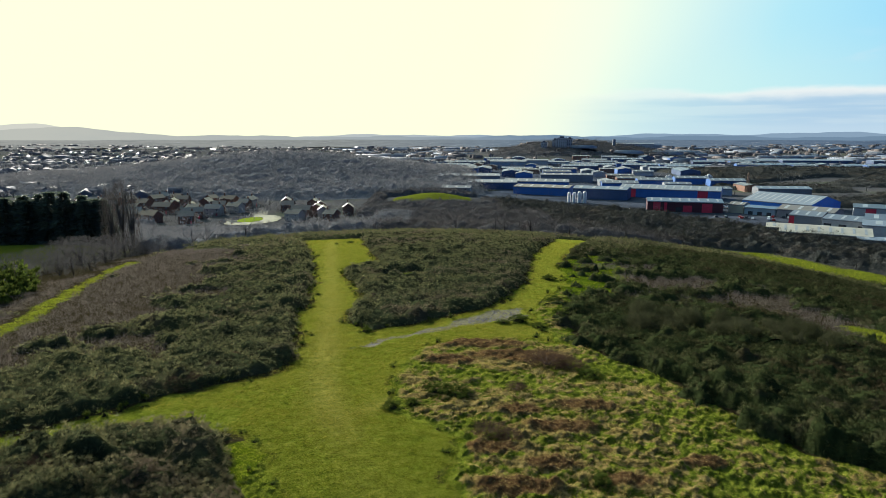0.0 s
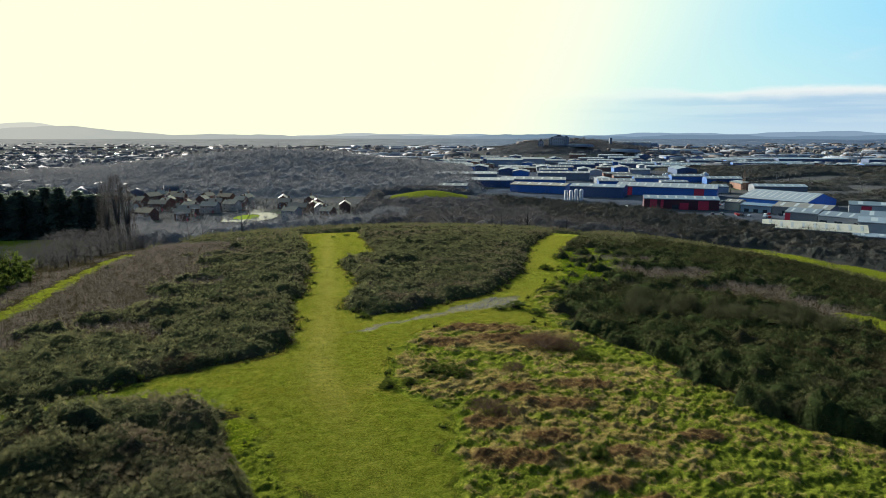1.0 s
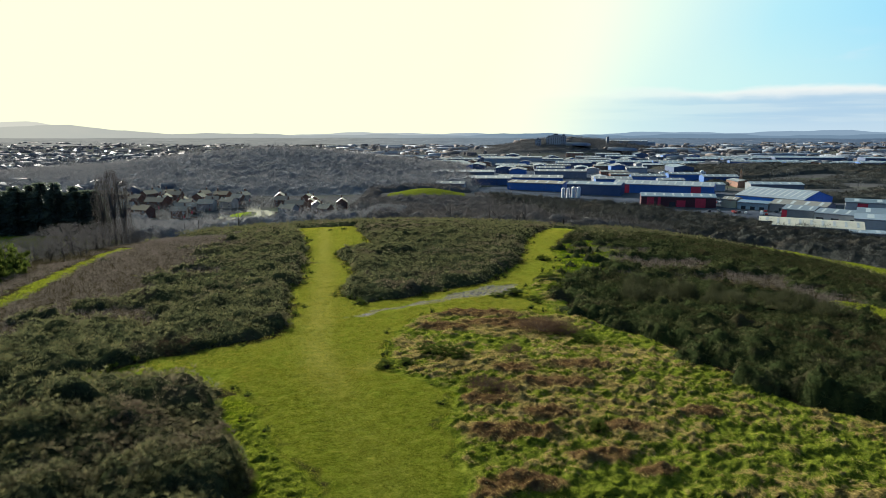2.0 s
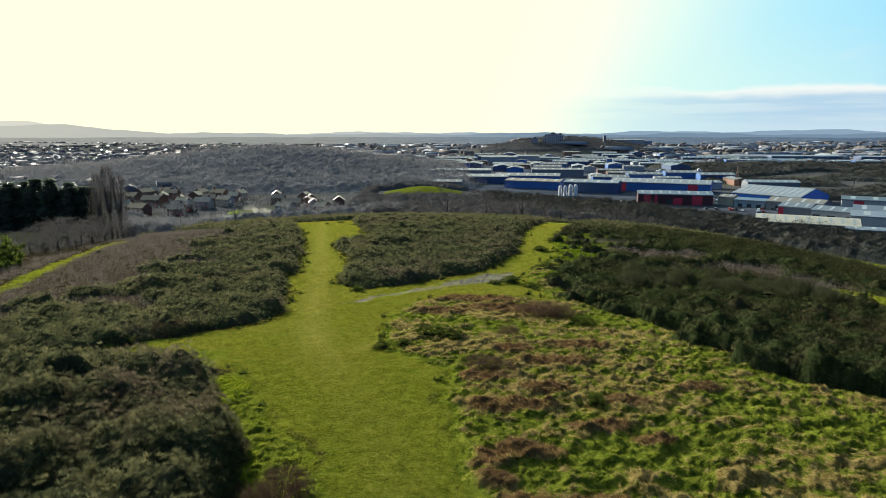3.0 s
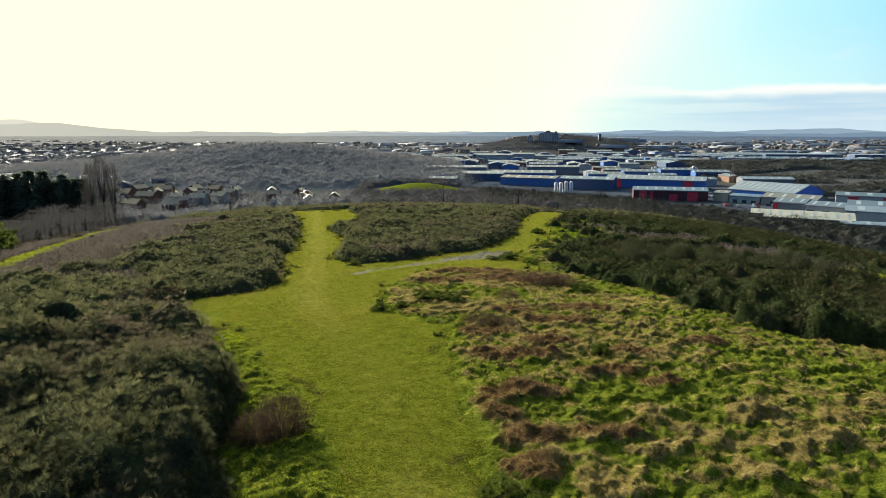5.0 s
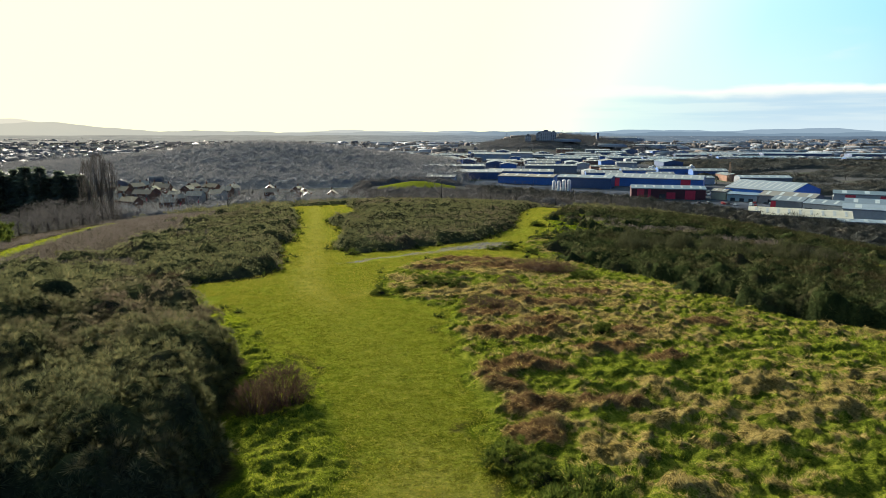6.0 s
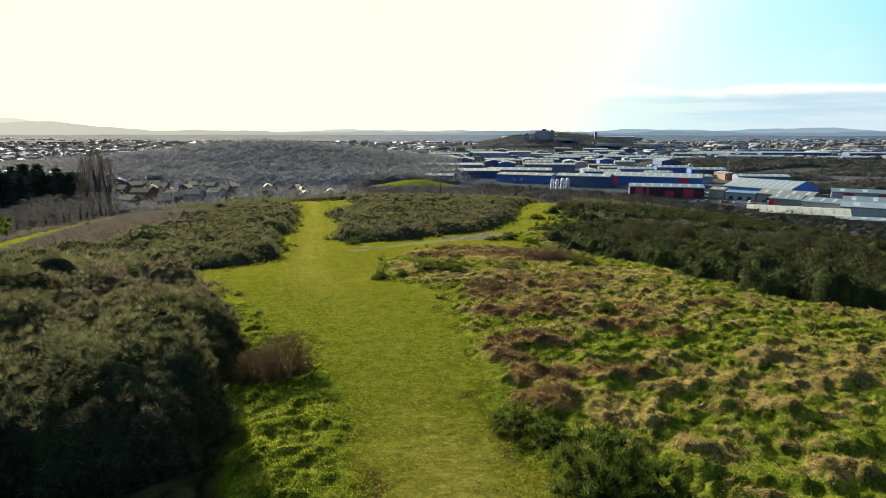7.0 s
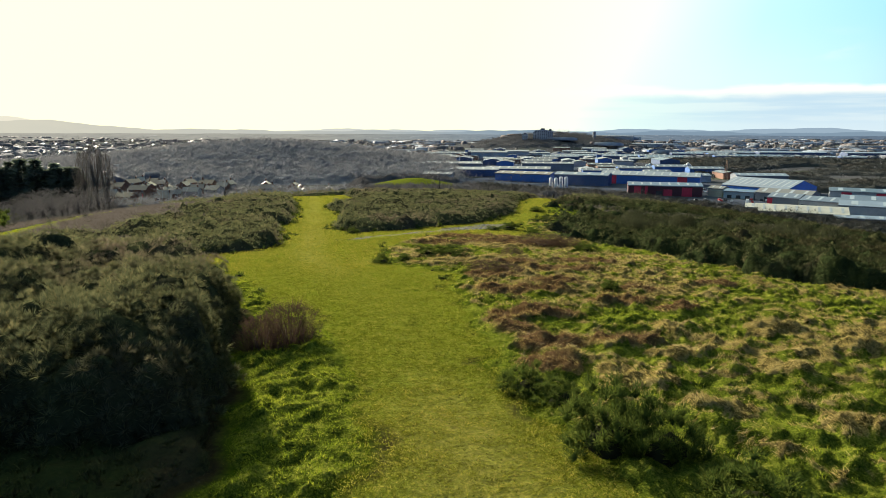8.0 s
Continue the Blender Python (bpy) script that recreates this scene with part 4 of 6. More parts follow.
sward_sheet(-9, 34, 20, 37, 0.10, "hummocky rough grass, part green and part straw-coloured")
sward_sheet(-9, 34, 37, 76, 0.2, "rough grass further along the slope")


def strands(name, n, x0, x1, y0, y1, kind, length, width, lean, material, label):
    """Loose blades standing out of the rough sward; kind: 0 green, 1 withered, 2 dead brown."""
    x, y = rng.uniform(x0, x1, n), rng.uniform(y0, y1, n)
    k = np.maximum(inside(ROUGH, x, y), inside(LUSH, x, y)) > -0.6
    x, y = x[k], y[k]
    z, dry, dead, d = sward(x, y)
    chance = ((1 - dry) * (1 - dead), dry * (1 - 0.7 * dead), dead)[kind]
    k = (d > rng.uniform(-0.1, 0.15, len(x))) & (rng.uniform(0, 1, len(x)) < chance)
    x, y, z = x[k], y[k], z[k]
    n = len(x)
    flow = 6.28 * patchy(x, y, 0.5, 9.0)
    way = np.stack([lean * np.cos(flow), lean * np.sin(flow), np.ones(n)], 1) + rng.normal(size=(n, 3)) * np.array([0.5, 0.5, 0.25])
    long = length * rng.uniform(0.5, 1.3, n)
    v, t = needles(rng, np.stack([x, y, z - 0.02], 1), way, long, width * rng.uniform(0.6, 1.3, n))
    v[:, 2] = np.maximum(v[:, 2], np.repeat(z, 3) - 0.03)
    tagged(new(name, tri_mesh(name, v, t, material)), label, "grass", kind="stuff")


for y0, y1, k, n in ((5, 20, 1.0, 110000), (20, 37, 1.5, 76000), (37, 76, 2.7, 40000)):
    wide = 26 if y0 < 37 else 22
    strands("grass_blades", n, -5, wide, y0, y1, 0, 0.085 * k ** 0.5, 0.0055 * k, 0.6, green_mat, "fresh green blades of rough grass")
    strands("withered_grass", int(n * 2.6), -5, wide, y0, y1, 1, 0.15 * k ** 0.3, 0.005 * k, 1.3, straw_mat, "withered grass drooping over the hummocks")
    strands("dead_bracken", int(n * 2.4), -5, wide, y0, y1, 2, 0.20 * k ** 0.3, 0.0045 * k, 0.6, brown_mat, "matted rust-brown stalks of dead bracken")
strands("grass_blades", 150000, -11.4, -1.6, 5, 32, 0, 0.075, 0.0055, 0.5, green_mat, "lush green blades between the path and the thicket")


def grass(name, shapes, x0, x1, y0, y1, gap, keep, wide, tall, material, label, lift=0.0):
    x, y = spots(rng, x0, x1, y0, y1, gap)
    k = keep(x, y)
    x, y = x[k], y[k]
    me = scatter(name, shapes, x, y, ground_z(x, y) + lift, rng.uniform(*wide, len(x)), rng.uniform(*tall, len(x)), material, rng)
    return tagged(new(name, me), label, "grass", kind="stuff")


green_back = [tuft_shape(95 + s, 12, 1.0, 0.010, 0.14, 0.22) for s in range(4)]
short = [tuft_shape(100 + s, 12, 1.2, 0.006, 0.055, 0.08) for s in range(5)]
short_back = [tuft_shape(105 + s, 12, 1.2, 0.012, 0.08, 0.15) for s in range(5)]


def trodden(x, y, share):
    """Where turf stands on the lawn: thinner along the worn line."""
    d = np.minimum(near_line(WORN, x, y), 3.0)
    return (inside(LAWN, x, y) > -0.15) & (inside(DIRT_A, x, y) < -0.1) & (rng.uniform(0, 1, len(x)) < share * (0.45 + 0.55 * np.maximum(smooth(0.2, 1.8, d), fresh(x, y))) * (0.35 + 0.9 * patchy(x, y, 0.35, 3.0)))


for material, share, label in ((turf_mat, lambda x, y: 1 - fresh(x, y), "short trodden yellow-green turf of the path"), (fresh_turf_mat, fresh, "fresh green turf of the wide lawn")):
    for x0, x1, y0, y1, gap, wide, tall in ((-5, 4, 6, 19, 0.085, (0.8, 1.6), (0.5, 1.3)), (-12, 2, 19, 36, 0.13, (1.2, 2.2), (0.6, 1.6))):
        grass("mown_turf", short, x0, x1, y0, y1, gap, lambda x, y: trodden(x, y, share(x, y)), wide, tall, material, label, 0.01)
grass("mown_turf", short_back, -24, 14, 36, 66, 0.24, lambda x, y: trodden(x, y, 0.9), (1.0, 2.0), (0.6, 1.5), turf_mat, "sunlit short turf where the paths part", 0.01)
grass("mown_turf", short_back, -32, 30, 66, 138, 0.42, lambda x, y: trodden(x, y, 0.9), (1.4, 2.6), (0.8, 1.8), turf_mat, "sunlit turf along the far grass paths", 0.01)


def verge(x, y):
    d = inside(LAWN, x, y, 0.3)
    return (d > -0.6) & (d < rng.uniform(-0.2, 0.7, len(x))) & (inside(DIRT_A, x, y) < 0) & ((y > 27) | (x < -4))


grass("verge_grass", green_back, -40, 20, 12, 100, 0.4, verge, (0.6, 1.4), (0.3, 0.8), green_mat, "ragged green tufts along the edge of the mown grass")
meadow_tufts = [tuft_shape(98 + s, 12, 1.4, 0.014, 0.14, 0.3) for s in range(3)]
grass("meadow_grass", meadow_tufts, 15, 33, 69, 114, 0.5, lambda x, y: (inside(MEADOW, x, y, 0.5) > 0) & (patchy(x, y, 0.6, 2.0) > 0.4), (0.8, 1.5), (0.6, 1.4), green_mat, "patchy pale green tussocks among the gorse")
grass("field_grass", short_back, -62, -41, 52, 118, 0.45, lambda x, y: inside(FIELD_L, x, y, 0.3) > -0.2, (1.6, 3.0), (1.0, 2.2), green_mat, "bright grass strip along the hill's edge", 0.02)
grass("field_grass", short_back, 126, 190, 198, 302, 0.8, lambda x, y: inside(FIELD_R, x, y, 0.5) > 0, (3.0, 5.0), (2.0, 3.5), green_mat, "bright grass of the field on the flank", 0.02)
grass("field_grass", short_back, 38, 50, 52, 67, 0.45, lambda x, y: inside(GLADE, x, y, 0.3) > -0.2, (1.6, 3.0), (1.0, 2.2), green_mat, "bright grass in a clearing of the scrub", 0.02)
sprig = [gorse_shape(160 + s, 6, 10, 0.4, 0.2, (0.3, 0.5)) for s in range(3)]
x, y = spots(rng, -36, 22, 26, 110, 0.8)
d = inside(LAWN, x, y, 0.3)
k = (d > -0.8) & (d < 0.55) & (rng.uniform(0, 1, len(x)) < 0.3) & (inside(ROUGH, x, y) < 0.2)
x, y = x[k], y[k]
me = scatter("gorse_seedlings", sprig, x, y, ground_z(x, y) - 0.04, rng.uniform(0.12, 0.4, len(x)), rng.uniform(0.15, 0.5, len(x)), bush_mat, rng, CORE_TRIS, dark_inside_mat)
tagged(new("gorse_seedlings", me), "low sprigs of gorse straggling into the grass", "shrubs", kind="stuff")


pebble = [core(np.random.default_rng(180 + k), 1.0, 0.8, 2, 6) for k in range(4)]
x, y = spots(rng, -8, 10, 49, 66, 0.3)
k = (inside(DIRT_A, x, y, 0.3) > -0.2) & (rng.uniform(0, 1, len(x)) < np.where(x > 1, 0.55, 0.2))
x, y = x[k], y[k]
stone_mat = wall_mat("grey_rubble", (0.16, 0.155, 0.15), 0.8, 0.2, 0.6, 7.0)
me = scatter("rubble", pebble, x, y, ground_z(x, y) - 0.08, rng.uniform(0.05, 0.16, len(x)), rng.uniform(0.05, 0.16, len(x)), stone_mat, rng)
tagged(new("rubble", me), "loose grey stones on the bare wet earth", "rubble", kind="stuff")

# ---- single bushes ----
def part(name, me, parent, label="", m=None):
    ob = new(name, me)
    ob.parent = parent
    if m is not None:
        ob.matrix_basis = m
    return tagged(ob, label)


def stems_mesh(seed):
    r = np.random.default_rng(seed)
    th = r.uniform(0, 6.28, 9)
    way = np.stack([np.cos(th) * 0.5, np.sin(th) * 0.5, np.ones(9)], 1)
    return tri_mesh("bush_stems", *spikes(r, np.zeros((9, 3)) - np.array([0, 0, 0.05]), way, r.uniform(0.5, 0.8, 9), np.full(9, 0.03), 4), bark_mat)


bush_shapes = [gorse_shape(170 + k, 64, 90, 0.10, 0.08, (0.12, 0.22), 0.9, 0.5) for k in range(4)]
gorse_meshes = [tri_mesh("gorse_foliage", *bush_shapes[k], bush_mat, False, dark_inside_mat, np.arange(len(bush_shapes[k][1])) < CORE_TRIS) for k in range(4)]
shrub_meshes = [tri_mesh("shrub_twigs", *twig_shape(110 + k, 1700, 0.0048), shrub_mat) for k in range(3)]
willow_meshes = [tri_mesh("willow_twigs", *twig_shape(115 + k, 1500, 0.007, 1.1), willow_mat) for k in range(3)]
stem_meshes = [stems_mesh(120 + k) for k in range(3)]


def single_bush(kind, label, meshes, foliage, k, x, y, wide, tall, turn, group):
    thing = tagged(new(kind), label, "bush" if kind == "gorse_bush" else "shrub", group)
    thing.matrix_basis = Matrix.Translation((x, y, float(ground_z(x, y)) - 0.08 + (0.12 if inside(ROUGH, np.array(x), np.array(y)) > 0.3 else 0.0))) @ Matrix.Rotation(turn, 4, "Z") @ Matrix.Diagonal((wide, wide, tall, 1))
    part("stem", stem_meshes[k % 3], thing)
    part(foliage, meshes[k % len(meshes)], thing)
    return thing


for k, (x, y, w, h) in enumerate([(2.6, 10.5, 1.0, 1.25), (3.35, 9.9, 0.75, 0.95), (3.9, 8.0, 1.05, 0.85), (1.55, 13.3, 0.75, 0.7), (2.1, 12.4, 0.6, 0.55)]):
    single_bush("gorse_bush", "dark green gorse bush at the edge of the grass path", gorse_meshes, "foliage", k, x, y, w, h, k * 1.9, "gorse bushes by the path")
for k, (x, y, w, h) in enumerate([(-3.1, 35.9, 0.75, 0.6), (-1.9, 36.2, 0.55, 0.45), (-0.4, 38.4, 1.1, 0.8), (0.9, 37.8, 1.2, 0.75), (-3.6, 36.8, 0.25, 0.2)]):
    single_bush("gorse_bush", "low gorse bush standing alone in the grass", gorse_meshes, "foliage", k + 1, x, y, w, h, k * 2.3, "gorse bushes in the grass")
for k, (x, y, w, h) in enumerate([(7.6, 59.8, 1.2, 0.8), (5.9, 59.0, 0.8, 0.5), (9.4, 57.6, 1.0, 0.6), (-7.1, 55.2, 0.7, 0.6), (7.2, 26.1, 0.8, 0.6), (10.6, 42.5, 1.1, 0.7), (13.2, 63, 1.2, 0.9), (12.8, 70, 1.1, 0.7), (14.6, 84, 1.2, 0.8), (-19, 126, 0.8, 0.5), (-21.5, 124, 0.5, 0.4)]):
    single_bush("gorse_bush", "small round gorse bush near the fork of the paths", gorse_meshes, "foliage", k + 2, x, y, w, h, k * 1.3, "gorse bushes near the fork")
for k, (x, y, w, h) in enumerate([(-4.6, 17.3, 1.0, 1.55), (-5.2, 16.5, 0.8, 1.3)]):
    single_bush("bare_shrub", "leafless brown shrub beside the gorse thicket", shrub_meshes, "crown", k, x, y, w, h, k * 1.3, "shrubs beside the thicket")
for k, (x, y, w, h) in enumerate([(8.0, 45.4, 2.4, 1.1), (9.6, 44.4, 1.6, 0.9), (2.5, 31.6, 1.3, 0.75), (3.6, 31.0, 1.0, 0.6), (4.8, 39.0, 1.0, 0.8), (-16.8, 45.2, 2.4, 1.0), (-14.2, 46.4, 2.0, 0.9), (-18.0, 40.6, 2.2, 1.0), (-20.4, 39.8, 1.8, 0.9)]):
    single_bush("bare_shrub", "low mound of leafless reddish-brown scrub", shrub_meshes, "crown", k, x, y, w, h, k * 0.9, "mounds of brown scrub")
for k, (x, y, w, h) in enumerate([(-17.6, 25.5, 1.7, 2.1), (-16.2, 26.4, 1.3, 1.9), (-13.5, 21.4, 1.1, 2.0), (-11.6, 21.3, 1.0, 1.9)]):
    single_bush("bare_shrub", "rust-brown withered bramble growing through the gorse", shrub_meshes, "crown", k, x, y, w, h, k * 1.7, "brambles in the thicket")
flower = [gorse_shape(190 + k, 5, 7, 0.5, 0.4, (0.3, 0.6), 1.0, 0.0) for k in range(3)]
petal_mat = leaf_mat("gorse_petals", [(0.1, (0.3, 0.26, 0.01)), (0.9, (0.55, 0.45, 0.02))], 0.5, 0.2, 0.4, 1.0)
fr = np.random.default_rng(77)
for x0, x1, y0, y1, n in ((-13, -6.5, 12, 17, 16), (30, 40, 44, 54, 14)):
    x, y = fr.uniform(x0, x1, n), fr.uniform(y0, y1, n)
    me = scatter("gorse_flowers", flower, x, y, ground_z(x, y) + tall_gorse(x, y) * 0.86, fr.uniform(0.02, 0.05, n), fr.uniform(0.03, 0.07, n), petal_mat, fr)
    tagged(new("gorse_flowers", me), "sprays of yellow flowers on the gorse", "flowers", kind="stuff")
sx, sy = spots(np.random.default_rng(9), 16, 40, 46, 66, 2.2)
sk = inside(SHRUBS_R, sx, sy) > 0
for k, (x, y) in enumerate(zip(sx[sk], sy[sk])):
    single_bush("willow_shrub", "dark leafless willow scrub standing above the gorse", willow_meshes, "crown", k, x, y, 1.5 + 0.4 * math.sin(k * 3.1), 2.1 + 0.6 * math.sin(k * 1.7), k * 0.7, "willow scrub on the slope")

# a short wooden fence on the brow
fence = tagged(new("fence"), "weathered pale wooden fence on the brow of the hill", "fence")
fence.matrix_basis = pose(52, 150, float(terrain(52, 150)), 0, 0, -24)
wood_grey = wall_mat("weathered_wood", (0.3, 0.27, 0.22), 0.85, 0.1, 0.4, 5.0)
post_me = mesh_of("fence_post", *(lambda b: (b[0] + [(0, 0, 1.45)], [q for q in b[1] if q != (4, 5, 6, 7)] + [(4, 5, 8), (5, 6, 8), (6, 7, 8), (7, 4, 8)]))(([(-0.07, -0.07, -0.4), (0.07, -0.07, -0.4), (0.07, 0.07, -0.4), (-0.07, 0.07, -0.4), (-0.07, -0.07, 1.35), (0.07, -0.07, 1.35), (0.07, 0.07, 1.35), (-0.07, 0.07, 1.35)], [(0, 3, 2, 1), (4, 5, 6, 7), (0, 1, 5, 4), (1, 2, 6, 5), (2, 3, 7, 6), (3, 0, 4, 7)])), [wood_grey])
rail_me = mesh_of("fence_rail", [(-1.15, -0.03, -0.05), (1.15, -0.03, -0.05), (1.15, 0.03, -0.05), (-1.15, 0.03, -0.05), (-1.15, -0.03, 0.05), (1.15, -0.03, 0.05), (1.15, 0.03, 0.05), (-1.15, 0.03, 0.05)], [(0, 3, 2, 1), (4, 5, 6, 7), (0, 1, 5, 4), (1, 2, 6, 5), (2, 3, 7, 6), (3, 0, 4, 7)], [wood_grey])
for k in range(4):
    part("post", post_me, fence, "", pose(-3.3 + 2.2 * k, 0, 0))
    if k < 3:
        for z in (0.6, 1.1):
            part("rail", rail_me, fence, "", pose(-2.2 + 2.2 * k, -0.1, z))

# ---- trees ----
def tree(kind, label, category, group, trunk_me, crown_me, x, y, wide, tall, turn, crown="crown"):
    thing = tagged(new(kind), label, category, group)
    thing.matrix_basis = Matrix.Translation((x, y, float(terrain(x, y)) - 0.2)) @ Matrix.Rotation(turn, 4, "Z") @ Matrix.Diagonal((wide, wide, tall, 1))
    part("trunk", trunk_me, thing)
    part(crown, crown_me, thing)
    return thing


def trunk_mesh(seed, limbs, slim):
    r = np.random.default_rng(seed)
    foot = np.zeros((limbs, 3))
    foot[:, 2] = r.uniform(0.02, 0.3, limbs)
    foot[0, 2] = -0.02
    th = r.uniform(0, 6.28, limbs)
    way = np.stack([np.cos(th) * slim, np.sin(th) * slim, np.ones(limbs)], 1)
    way[0] = (0, 0, 1)
    return tri_mesh("tree_trunk", *spikes(r, foot, way, np.array([0.95] + [0.62] * (limbs - 1)), np.array([0.02] + [0.011] * (limbs - 1)), 5), bark_mat)


pop_trunk = [trunk_mesh(130 + k, 6, 0.12) for k in range(2)]
pop_crown = [tri_mesh("poplar_twigs", *bare_tree_shape(132 + k, 1500, 0.42, 0.5, 34, 0.0018, 1.3, 0.12), poplar_mat) for k in range(2)]
for k, (x, y, w, h) in enumerate([(-88.5, 170, 13, 22.5), (-84.8, 168, 12, 20), (-92.6, 172, 11, 20.5)]):
    tree("poplar_tree", "tall leafless poplar with upswept branches", "tree", "poplars by the field", pop_trunk[k % 2], pop_crown[k % 2], x, y, w, h, k * 2.0)
con_trunk = trunk_mesh(140, 1, 0)
con_crown = [tri_mesh("conifer_needles", *conifer_shape(141 + k, 1700), conifer_mat) for k in range(3)]
for k in range(20):
    tree("conifer_tree", "tall dark conifer in a dense row", "tree", "row of conifers", con_trunk, con_crown[k % 3], -111 - k * 2.3, 202 + 1.5 * math.sin(k * 2.3) - 0.1 * k, 20 + 2 * math.sin(k * 1.3), 16.0 + 1.6 * math.sin(k * 2.9), k * 1.1)
oak_crown = tri_mesh("holly_leaves", *gorse_shape(150, 40, 40, 0.10, 0.26), bush_mat)
for k, (x, y, w, h) in enumerate([(-62, 88, 3.4, 4.2), (-66, 93, 3.4, 4.4), (-58.5, 80, 2.4, 3.0), (-70, 99, 3.4, 4.4), (-64, 82, 3.0, 3.4), (-55, 72, 2.2, 2.4)]):
    tree("holly_tree", "dark round evergreen tree at the field's edge", "tree", "evergreens at the field's edge", con_trunk, oak_crown, x, y, w, h, k * 1.7)

# woods of the valley side
trees = [bare_tree_shape(40 + s, 110, 0.38, 1.0, 4, 0.007, 0.7, 0.05) for s in range(7)]
trees_far = [bare_tree_shape(50 + s, 30, 0.48, 1.0, 1, 0.022, 0.5, 0.1) for s in range(5)]
# twigs of the sunward woods, paled to blue-grey by painted haze
hazy_wood_stops = [(0.15, (0.16, 0.17, 0.19)), (0.5, (0.19, 0.20, 0.215)), (0.9, (0.22, 0.222, 0.235))]
hazy_twig_mat = leaf_mat("hazy_winter_wood", hazy_wood_stops, 0.8, 0.0, 0.5, 0.03, puffed=True)
dark_twig_mat = leaf_mat("thicket_twigs", [(0.15, (0.022, 0.026, 0.028)), (0.4, (0.042, 0.045, 0.045)), (0.55, (0.038, 0.046, 0.034)), (0.9, (0.075, 0.07, 0.062))], 0.8, 0.0, 0.35, 0.04, puffed=True)


mid_twig_mat = leaf_mat("hazel_twigs", [(0.15, (0.070, 0.072, 0.078)), (0.5, (0.088, 0.088, 0.090)), (0.9, (0.115, 0.108, 0.105))], 0.8, 0.0, 0.45, 0.04, puffed=True)
# distant town trees, their colour lifted and blued for haze
hazy_town_twig_mat = leaf_mat("hazy_town_trees", [(0.15, (0.12, 0.13, 0.15)), (0.5, (0.155, 0.165, 0.178)), (0.9, (0.20, 0.20, 0.205))], 0.8, 0.0, 0.5, 0.02, puffed=True)


def open_land(x, y, margin=2.0):
    return np.maximum.reduce([inside(p, x, y) for p in HILL_FIELDS]) > -margin


def wood(shapes, x0, x1, y0, y1, gap, keep, tall, label, material=hazy_twig_mat):
    x, y = spots(rng, x0, x1, y0, y1, gap)
    k = keep(x, y) & ~open_land(x, y)
    x, y = x[k], y[k]
    h = tall * rng.uniform(0.6, 1.15, len(x)) * (0.7 + 0.6 * patchy(x, y, 9.0, 6.0))
    me = scatter("woodland", shapes, x, y, terrain(x, y) - 0.3, h * rng.uniform(1.0, 1.6, len(x)), h, material, rng, low_centre=0.3)
    return tagged(new("woodland", me), label, "trees", kind="stuff")


ESTATE = [(-235, 385), (-180, 378), (-100, 378), (-46, 396), (-40, 440), (-90, 480), (-230, 520), (-300, 500)]
def below_estate(x):
    """The line that the wood reaches, in front of the sheds."""
    return np.where(x < 146, np.clip(424 + 0.95 * (146 - x), 424, 530), np.clip(424 - 1.9 * (x - 146), 288, 424))


def crowns(x, y):
    """Height of the winter woods' crowns."""
    wx, wy = x + 0.9 * np.sin(y * 0.7 + np.sin(x * 0.5)), y + 0.9 * np.sin(x * 0.6 + np.sin(y * 0.4))
    return 1.6 + 0.7 * domes(wx, wy, 5.2, 11.0, (2.4, 4.4), (1.2, 4.2))[0] + 0.8 * domes(wx, wy, 1.9, 12.0, (0.9, 1.7), (0.2, 1.1))[0] + 1.4 * patchy(x, y, 9.0, 6.0)


def far_crowns(x, y):
    return 1.5 * crowns(x, y)


def not_fields(x, y):
    return -2 - np.maximum.reduce([inside(p, x, y) for p in HILL_FIELDS])


def left_wood(x, y):
    return np.minimum.reduce([-13 - terrain(x, y), -inside(ESTATE, x, y), not_fields(x, y), np.where(x > -45, 424, np.where(np.abs(x + 125) < 42, 330, np.where(x > -175, 352, 400))) - y, x + 0.8 * y])


def right_wood(x, y):
    return np.minimum.reduce([-14 - terrain(x, y), not_fields(x, y), below_estate(x) - y, np.maximum(x - 66, y - 424)])


def mound_wood(x, y):
    return np.minimum(np.maximum.reduce([y - 536, np.abs(x + 8) - 40, 476 - y]), 66 - 0.3 * (y - 420) - x)


def hill_wood(x, y):
    return np.minimum(60 * (bump(x, y, -190, 760, 300, 200, 1) - 0.22), -inside(ESTATE, x, y))


canopy("woodland", "bare winter woodland on the lower hillside", "trees", -250, -18, 172, 426, 1.4, left_wood, crowns, 0.5, 10, 1.9, 0.05, hazy_wood_sheet, hazy_twig_mat, terrain, 3.0)
canopy("woodland", "bare brown woodland below the brow", "trees", -22, 70, 172, 426, 1.4, lambda x, y: np.minimum(-13 - terrain(x, y), not_fields(x, y)), crowns, 0.5, 10, 1.9, 0.05, brown_wood_sheet, mid_twig_mat, terrain, 3.0)
canopy("woodland", "dark thicket of bare trees below the hill", "trees", 40, 330, 172, 530, 1.5, right_wood, crowns, 0.4, 10, 1.9, 0.05, dark_wood_sheet, dark_twig_mat, terrain, 3.0)
canopy("woodland", "bare trees round the grassy mound", "trees", -60, 70, 420, 580, 1.8, mound_wood, crowns, 0.35, 9, 2.1, 0.06, brown_wood_sheet, mid_twig_mat, terrain, 3.0)
canopy("woodland", "leafless wooded hill across the valley", "trees", -560, 40, 480, 930, 3.0, hill_wood, far_crowns, 0.075, 8, 4.2, 0.14, hazy_wood_sheet, hazy_twig_mat, terrain, 6.0)
wood(trees, -250, -20, 172, 425, 11, lambda x, y: left_wood(x, y) > 0, 8.2, "taller bare trees in the hillside wood")
